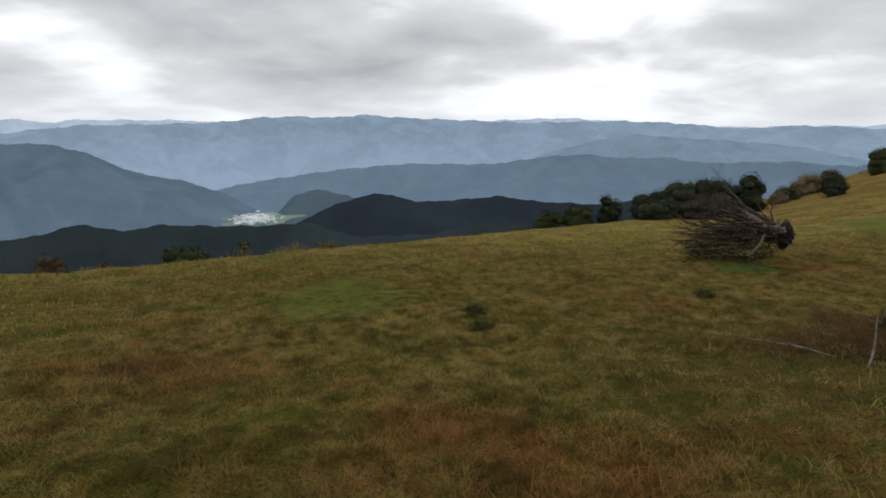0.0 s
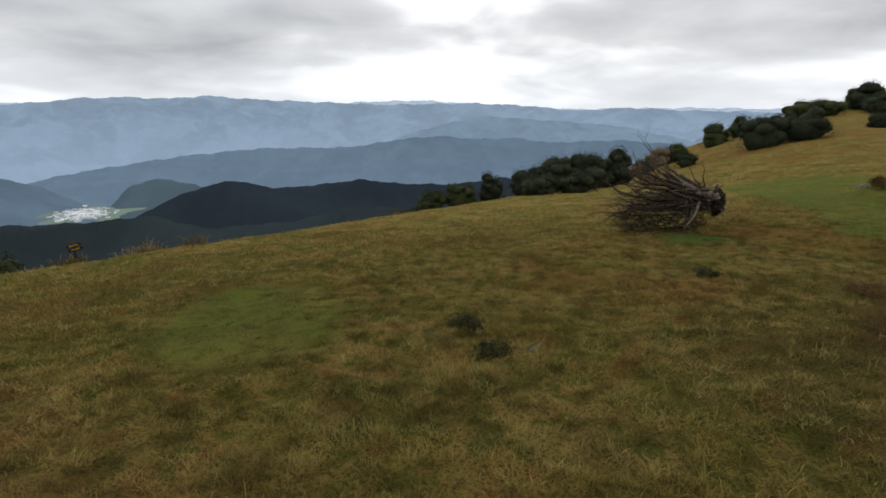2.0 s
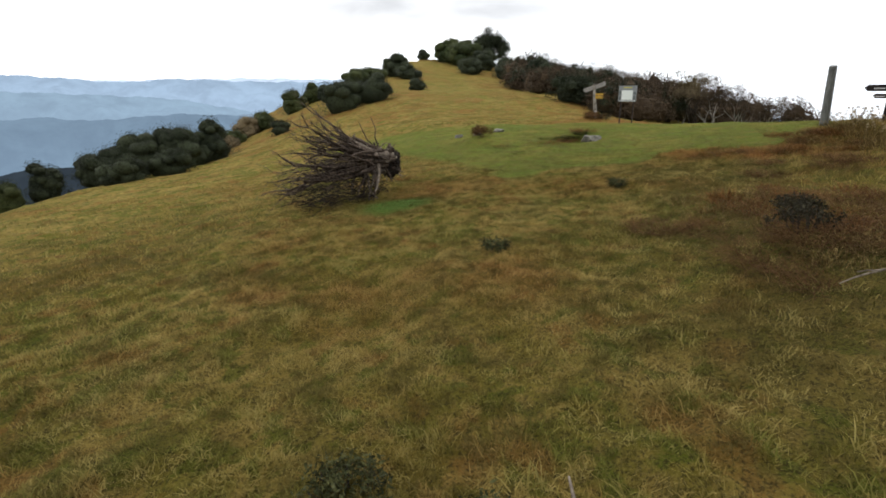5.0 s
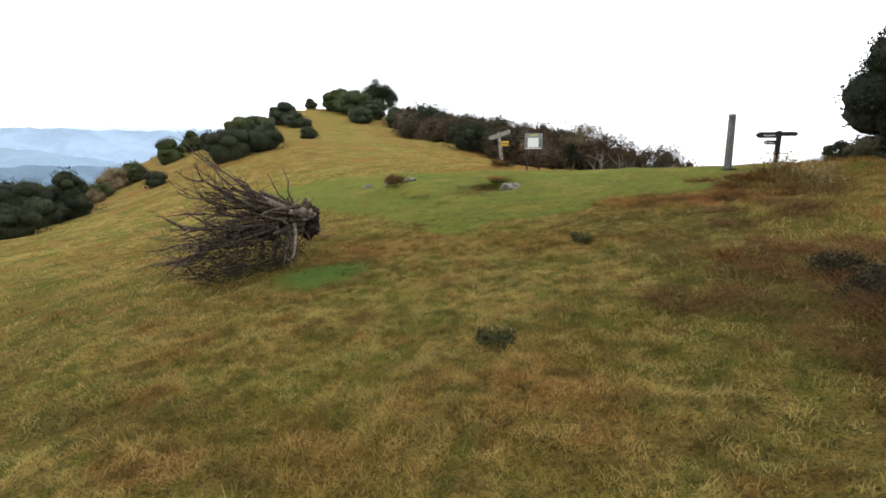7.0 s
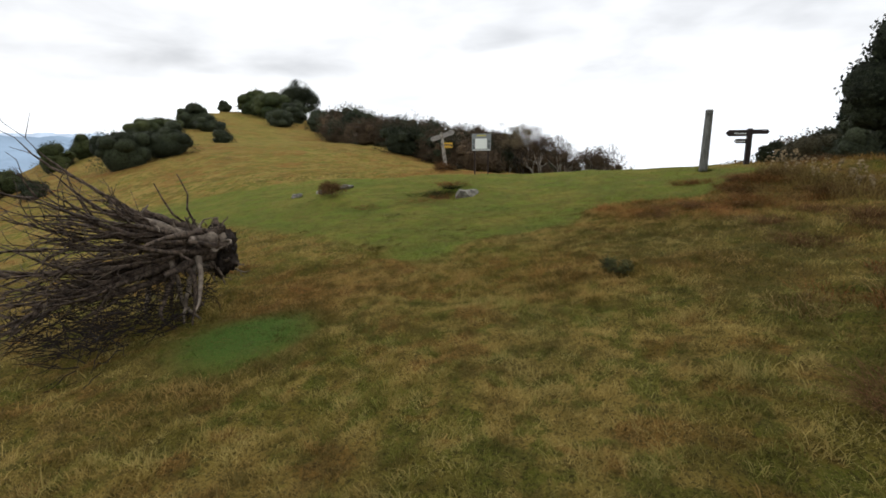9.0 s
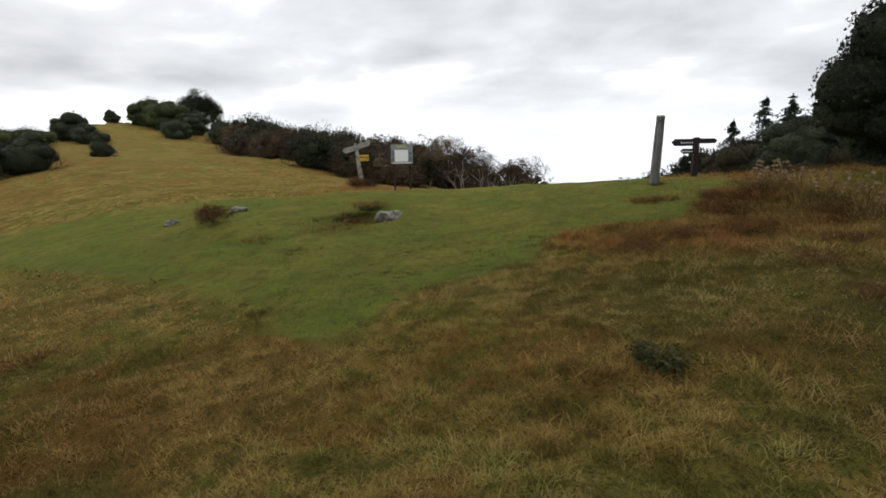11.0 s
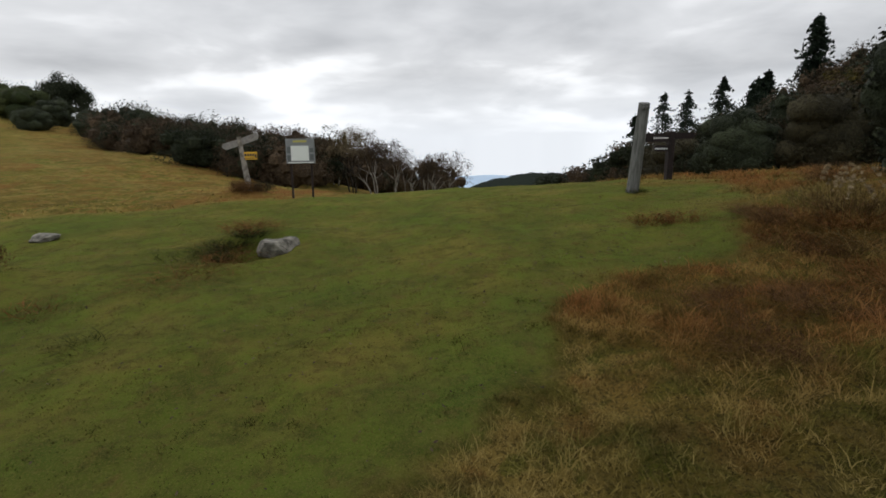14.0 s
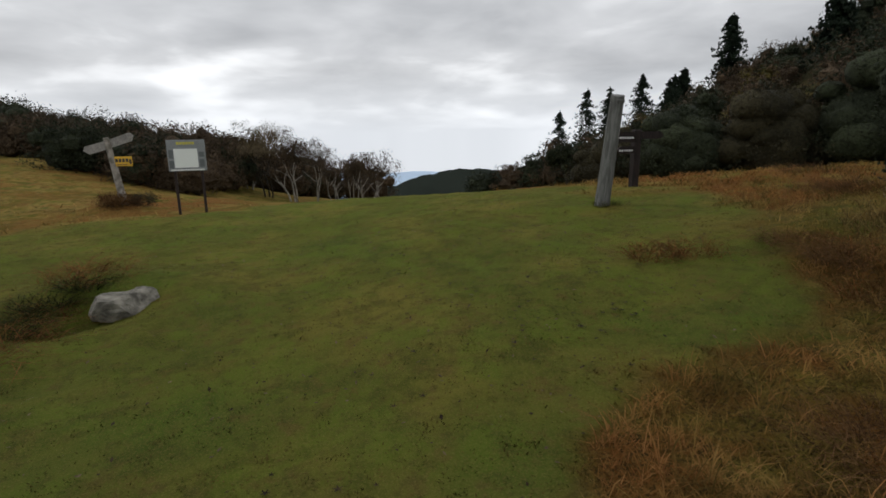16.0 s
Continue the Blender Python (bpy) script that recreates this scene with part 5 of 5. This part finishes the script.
for k, (x, y, w, h) in enumerate(((25.6, -4.2, 4.2, 2.9), (24.0, -6.2, 4.4, 3.5), (22.0, -7.8, 4.4, 3.6), (28.8, -3.4, 3.6, 2.2), (19.6, -8.0, 4.0, 3.0))):
    bush(x, y, w, h, GORSE if k % 2 else LEAF_DARK, ("broad olive-brown bush" if k % 2 else "broad dark evergreen bush") + " at the foot of the wooded slope", 5000, 0.055, 80 + k, group="bushes at the foot of the slope")
for k, (x, y, h, w) in enumerate(((31.5, -3.0, 1.9, 2.0), (29.5, -4.2, 2.3, 2.4))):
    open_tree(x, y, h, w, BARK, LEAF_DARK, "dark broadleaf tree with sky between its limbs beyond the bank", 10 + k, 2, 1300, 0.12)

# woods
rng = np.random.default_rng(5)
spots_dark, spots_russet = [], []
for k in range(150):
    s = rng.random()
    back = rng.uniform(0, 20)
    x, y = 62 - 21 * s + 0.72 * back, 33 - 22 * s - 0.5 * back
    (spots_dark if rng.random() < (0.4 if s < 0.5 else 0.15) else spots_russet).append((x, y, rng.uniform(3.0, 5.0), rng.uniform(3.6, 5.3) * (1 - 0.22 * s)))
front_dark, front_russet = [], []
for k in range(64):
    s, back = rng.random(), rng.uniform(0.6, 7.5)
    x, y = np.interp(s, (0, 0.4, 0.75, 1), (56.0, 37.5, 33.4, 32.6)) + back, np.interp(s, (0, 0.4, 0.75, 1), (31.5, 20.5, 14.8, 12.3)) - 0.15 * back
    (front_dark if rng.random() < 0.22 else front_russet).append((x, y, rng.uniform(2.0, 3.2), rng.uniform(1.7, 2.5) + 0.14 * back))
for k in range(26):
    q = (k + rng.random()) / 26
    spot = (56 + 33 * q + rng.uniform(0, 5), 31 + 15 * q - rng.uniform(0, 4), rng.uniform(3.6, 5.4), rng.uniform(2.6, 3.6))
    (front_dark if k % 4 == 0 else front_russet).append(spot)
front_dark += [(35.8, 17.6, 3.4, 2.4), (36.2, 16.6, 3.0, 2.3)]
wood("thicket", front_dark, LEAF_DARK, "dark evergreen thicket along the foot of the hill wood", 1900, 0.085, 36)
wood("russet_thicket", front_russet, LEAF_BROWN, "brown autumn thicket along the foot of the hill wood", 1700, 0.085, 37)
wood("hill_wood", spots_dark, LEAF_DARK, "dark evergreen woodland on the flank of the hill", 1100, 0.13, 31)
wood("russet_wood", spots_russet, LEAF_BROWN, "russet autumn woodland on the flank of the hill", 1100, 0.13, 32)
spots_dark, spots_russet, spots_yellow = [], [], []
for k in range(340):
    x, y = rng.uniform(20, 105), rng.uniform(-62, -3)
    away = math.hypot(x - 10, y - 8.6)
    if math.degrees(math.atan2(x - 10, y - 8.6)) - math.degrees(2.6 / away) < 113.5 + max(95 - away, 0) * 0.13 or away < 24 or x < 15:
        continue
    r = rng.random()
    (spots_dark if r < 0.33 else spots_russet if r < 0.9 else spots_yellow).append((x, y, rng.uniform(2.6, 4.6), rng.uniform(2.0, 3.8)))
spots_dark += [(44.0, -3.8, 3.2, 1.8), (40.9, -6.0, 3.2, 2.7), (38.1, -7.1, 3.2, 3.5), (37.0, -8.9, 3.2, 3.5), (43.9, -6.8, 3.2, 2.5), (41.1, -9.8, 3.2, 3.5)]
spots_russet += [(42.5, -5.0, 3.2, 2.1), (39.5, -6.6, 3.2, 3.3), (37.5, -8.2, 3.2, 3.5), (37.2, -10.5, 3.2, 3.5), (41.9, -8.5, 3.2, 3.5)]
wood("slope_wood", spots_dark, LEAF_DARK, "dark evergreen woodland on the steep slope", 850, 0.17, 33)
wood("slope_russet_wood", spots_russet, LEAF_BROWN, "russet autumn woodland on the steep slope", 850, 0.17, 34)
wood("slope_yellow_wood", spots_yellow, LEAF_YELLOW, "yellowing trees among the woodland on the slope", 1500, 0.14, 35)
for k, (x, y, top) in enumerate(((86.1, -36.0, 6.4), (76.9, -39.2, 7.7), (73.2, -40.7, 6.6), (64.4, -35.7, 7.0), (49.0, -27.5, 9.4), (38.7, -26.2, 9.4), (91.6, -34.3, 3.4), (82.5, -37.6, 6.4), (69.5, -38.5, 6.8))):
    conifer(x, y, top + 1.3 - gz(x, y), k)

# low plants in the meadow
low_shrub("dark_shrublet", 0.55, 6.95, 0.46, 0.13, DARK_SHRUB, "low dark green shrublet in the dry grass", 201, 420, 0.026, BARK, "plant")
low_shrub("dark_shrublet", 0.62, 6.42, 0.46, 0.13, DARK_SHRUB, "low dark green shrublet with a red berry in the dry grass", 202, 420, 0.026, BARK, "plant")
low_shrub("dark_shrublet", 7.8, 7.62, 0.46, 0.13, DARK_SHRUB, "low grey-green shrublet in the dry grass", 204, 420, 0.026, BARK, "plant")
low_shrub("dark_shrublet", 4.0, 7.95, 0.46, 0.13, DARK_SHRUB, "low dark green shrublet in the dry grass", 205, 420, 0.026, BARK, "plant")
for k, (x, y, w, h) in enumerate(((5.1, 5.2, 1.2, 0.30), (4.6, 4.9, 0.9, 0.24), (5.9, 5.0, 1.1, 0.28), (6.4, 4.4, 1.2, 0.28), (5.4, 4.4, 1.2, 0.30), (6.7, 5.4, 0.9, 0.2),
                                  (9.5, 5.5, 0.7, 0.24), (9.3, 4.5, 0.9, 0.30), (10.3, 4.7, 0.7, 0.26), (12.7, 4.3, 0.8, 0.34), (11.6, 4.0, 0.9, 0.32), (-2.6, 4.6, 0.6, 0.10),
                                  (5.0, 6.6, 0.7, 0.15), (4.9, 6.0, 0.9, 0.18), (4.0, 5.55, 0.9, 0.2), (3.6, 5.2, 0.8, 0.2), (4.4, 5.3, 0.9, 0.26), (5.9, 5.6, 0.9, 0.2), (8.9, 4.7, 1.0, 0.26), (8.5, 5.6, 0.8, 0.2),
                                  (11.6, 6.4, 0.8, 0.16), (10.9, 6.6, 0.7, 0.15), (11.3, 5.9, 0.8, 0.18), (12.3, 5.0, 0.9, 0.26), (13.7, 4.5, 0.8, 0.2), (13.0, 4.8, 0.8, 0.24), (14.6, 2.6, 1.2, 0.4), (16.0, 1.2, 1.4, 0.4), (18.0, -0.8, 1.6, 0.45))):
    tuft("heather", x, y, 0.62 * h, 0.85 * w, HEATHER, "dark brown twiggy heather among the grass", 560, 0.0036, 220 + k, "heather", 1.1, "heather in the meadow")
for k in range(24):
    x, y = rng.normal(6.0, 0.9), rng.normal(5.3, 0.6)
    tuft("grass_tuft", x, y, rng.uniform(0.10, 0.22), rng.uniform(0.4, 0.8), DRY_TUFT if k % 3 == 0 else RUST_TUFT, "brown grass tuft growing through the heather", 150, 0.006, 420 + k, group="tufts in the heather")
low_shrub("green_shrub", 5.45, 5.35, 0.4, 0.28, GORSE, "upright dark green shrub growing through the heather", 240, 450, 0.03)
low_shrub("dark_shrub", 4.6, 5.35, 0.45, 0.32, GORSE, "dark low shrub over brown heather", 244, 500, 0.028)
low_shrub("tussock", 14.3, 13.3, 1.0, 0.34, HEATHER, "brown tussock on a low mound of the turf", 241, 2200, 0.025)
low_shrub("tussock", 22.7, 12.2, 1.3, 0.26, HEATHER, "dark brush round the foot of the old signpost", 242, 2200, 0.03)
low_shrub("tussock", 23.3, 11.9, 0.9, 0.32, GORSE, "dark green brush round the foot of the old signpost", 243, 1500, 0.03)
for k, (x, y, h, w, m, n) in enumerate(((16.4, 10.8, 0.17, 1.0, RUST_TUFT, 500), (15.9, 11.05, 0.15, 0.9, RUST_TUFT, 400), (14.9, 10.95, 0.13, 1.0, RUST_TUFT, 400), (15.2, 11.4, 0.12, 0.9, GRASS_TUFT, 350), (14.2, 11.2, 0.10, 0.9, RUST_TUFT, 350),
                                        (8.9, 12.5, 0.2, 0.6, RUST_TUFT, 300), (12.4, 11.2, 0.08, 0.5, GRASS_TUFT, 200), (13.4, 12.2, 0.1, 0.6, RUST_TUFT, 200))):
    tuft("grass_tuft", x, y, h, w, m, "rusty grass tuft on the cropped turf" if m is RUST_TUFT else "green grass tuft on the cropped turf", n // 2, 0.007, 260 + k, lean=1.1)
# overhanging grass whose dark colour stands in for shade in the hollow
for k, (x, y, h, w) in enumerate(((16.15, 10.75, 0.13, 0.5), (16.0, 11.05, 0.14, 0.6), (15.75, 11.25, 0.12, 0.6), (15.35, 11.15, 0.10, 0.5))):
    tuft("grass_tuft", x, y, h, w, MID_TUFT, "grass overhanging the rim of the hollow, coloured dark for the shade under the bank", 260, 0.006, 520 + k, lean=1.2)
for k in range(16):
    x, y = rng.normal(12.2, 1.1), min(rng.normal(4.8, 0.7), 5.6)
    tuft("grass_tuft", x, y, rng.uniform(0.10, 0.20), rng.uniform(0.5, 1.0), RUST_TUFT if k % 4 else DRY_TUFT, "rust-coloured grass tuft on the bank", 200, 0.006, 300 + k, lean=1.0, group="tufts on the bank")
for k, (x, y) in enumerate(((12.7, 4.35), (13.3, 4.0), (11.7, 3.7), (12.1, 4.1), (10.9, 3.9))):
    tuft("pampas_grass", x, y, 0.46, 0.9, DRY_TUFT, "dry silver grass with pale drooping plumes on the bank", 240, 0.006, 340 + k, group="silver grass on the bank")
    prng = np.random.default_rng(350 + k)
    pieces = []
    for _ in range(10):
        a, o, top = prng.uniform(0, 6.28), prng.uniform(0.05, 0.28), prng.uniform(0.22, 0.44)
        c = np.array([(o * math.cos(a) * s, o * math.sin(a) * s, top * (1 - 0.5 * (s - 0.8) ** 2) - 0.25 * max(s - 0.95, 0)) for s in (0.8, 0.95, 1.1, 1.25)])
        pieces.append(leaves(prng, c, np.array([0.014, 0.020, 0.017, 0.010]), 60, 0.010, 0, 4.5, 0.5))
    v, q = gather(pieces)
    part_mesh("plumes", mesh_np("plumes", v, q), PLUME, scene.objects["pampas_grass" if k == 0 else "pampas_grass.%03d" % k], "pale feathery plumes")
for k in range(9):
    x, y = rng.uniform(-11.5, -3.5), rng.uniform(15.5, 17.5)
    tuft("silver_grass", x, y, 0.5, 0.7, PLUME if k % 2 else DRY_TUFT, "pale feathery grass heads at the meadow's crest", 90, 0.012, 380 + k, group="grass heads at the crest")

# loose sticks
stick(0.78, 6.12, 0.14, 20, 0, 0.009, ROOTWOOD, "short pale broken stick in the grass", 1, 0.05)
stick(3.72, 4.62, 0.50, 40, 42, 0.012, ROOTWOOD, "long pale bare stick standing up out of the heather", 2)
stick(3.5, 4.95, 0.55, 160, 4, 0.008, ROOTWOOD, "thin pale stalk lying in the grass", 3, 0.1)
stick(3.6, 4.85, 0.5, 150, 4, 0.007, ROOTWOOD, "thin pale stalk lying in the grass", 4, 0.08)

# fallen leaves and bits of twig on the turf
lrng = np.random.default_rng(77)
n = 1500
x, y = lrng.uniform(8.5, 19, n), lrng.uniform(3.8, 13, n)
keep = lawn_at(x, y) > 0.6
x, y = x[keep], y[keep]
z = ground_z(x, y) + 0.022
c = np.stack([x, y, z], -1)
a = lrng.uniform(0, 6.28, len(x))
s = lrng.uniform(0.008, 0.018, len(x))
e1 = np.stack([np.cos(a), np.sin(a), lrng.normal(0, 0.35, len(x))], -1) * s[:, None]
e2 = np.stack([-np.sin(a), np.cos(a), lrng.normal(0, 0.35, len(x))], -1) * s[:, None] * 0.6
v = np.stack([c - e1, c - e2, c + e1, c + e2], 1).reshape(-1, 3)
tagged(part_mesh("fallen_leaves", mesh_np("fallen_leaves", v, np.arange(len(v)).reshape(-1, 4)), leafy("leaf_litter", (0.03, 0.018, 0.01), (0.20, 0.15, 0.09))),
       "scattered brown fallen leaves on the cropped turf", "leaves", kind="stuff")

# dark scrapes and dead tufts in the turf
n = 1500
x, y = lrng.uniform(10, 18, n), lrng.normal(6.0, 1.3, n)
keep = (lawn_at(x, y) > 0.4) & (wave(x, y, 0.8, 7.7) > 0.15)
x, y = x[keep], y[keep]
c = np.stack([x, y, ground_z(x, y) + 0.012], -1)
a, s = lrng.uniform(0, 6.28, len(x)), lrng.uniform(0.008, 0.026, len(x))
pieces = []
for k in range(5):
    b = a + k * 1.256
    e = np.stack([np.cos(b), np.sin(b), 0.25 + 0 * b], -1) * s[:, None]
    f = np.stack([-np.sin(b), np.cos(b), 0 * b], -1) * s[:, None] * 0.25
    v = np.stack([c - f, c + f, c + e + 0.4 * f, c + e - 0.4 * f], 1).reshape(-1, 3)
    pieces.append((v, np.arange(len(v)).reshape(-1, 4)))
v, q = gather(pieces)
tagged(part_mesh("turf_scraps", mesh_np("turf_scraps", v, q), leafy("dead_turf", (0.025, 0.018, 0.010), (0.085, 0.058, 0.026))),
       "dark dead tufts and scraps in the cropped turf", "turf", kind="stuff")
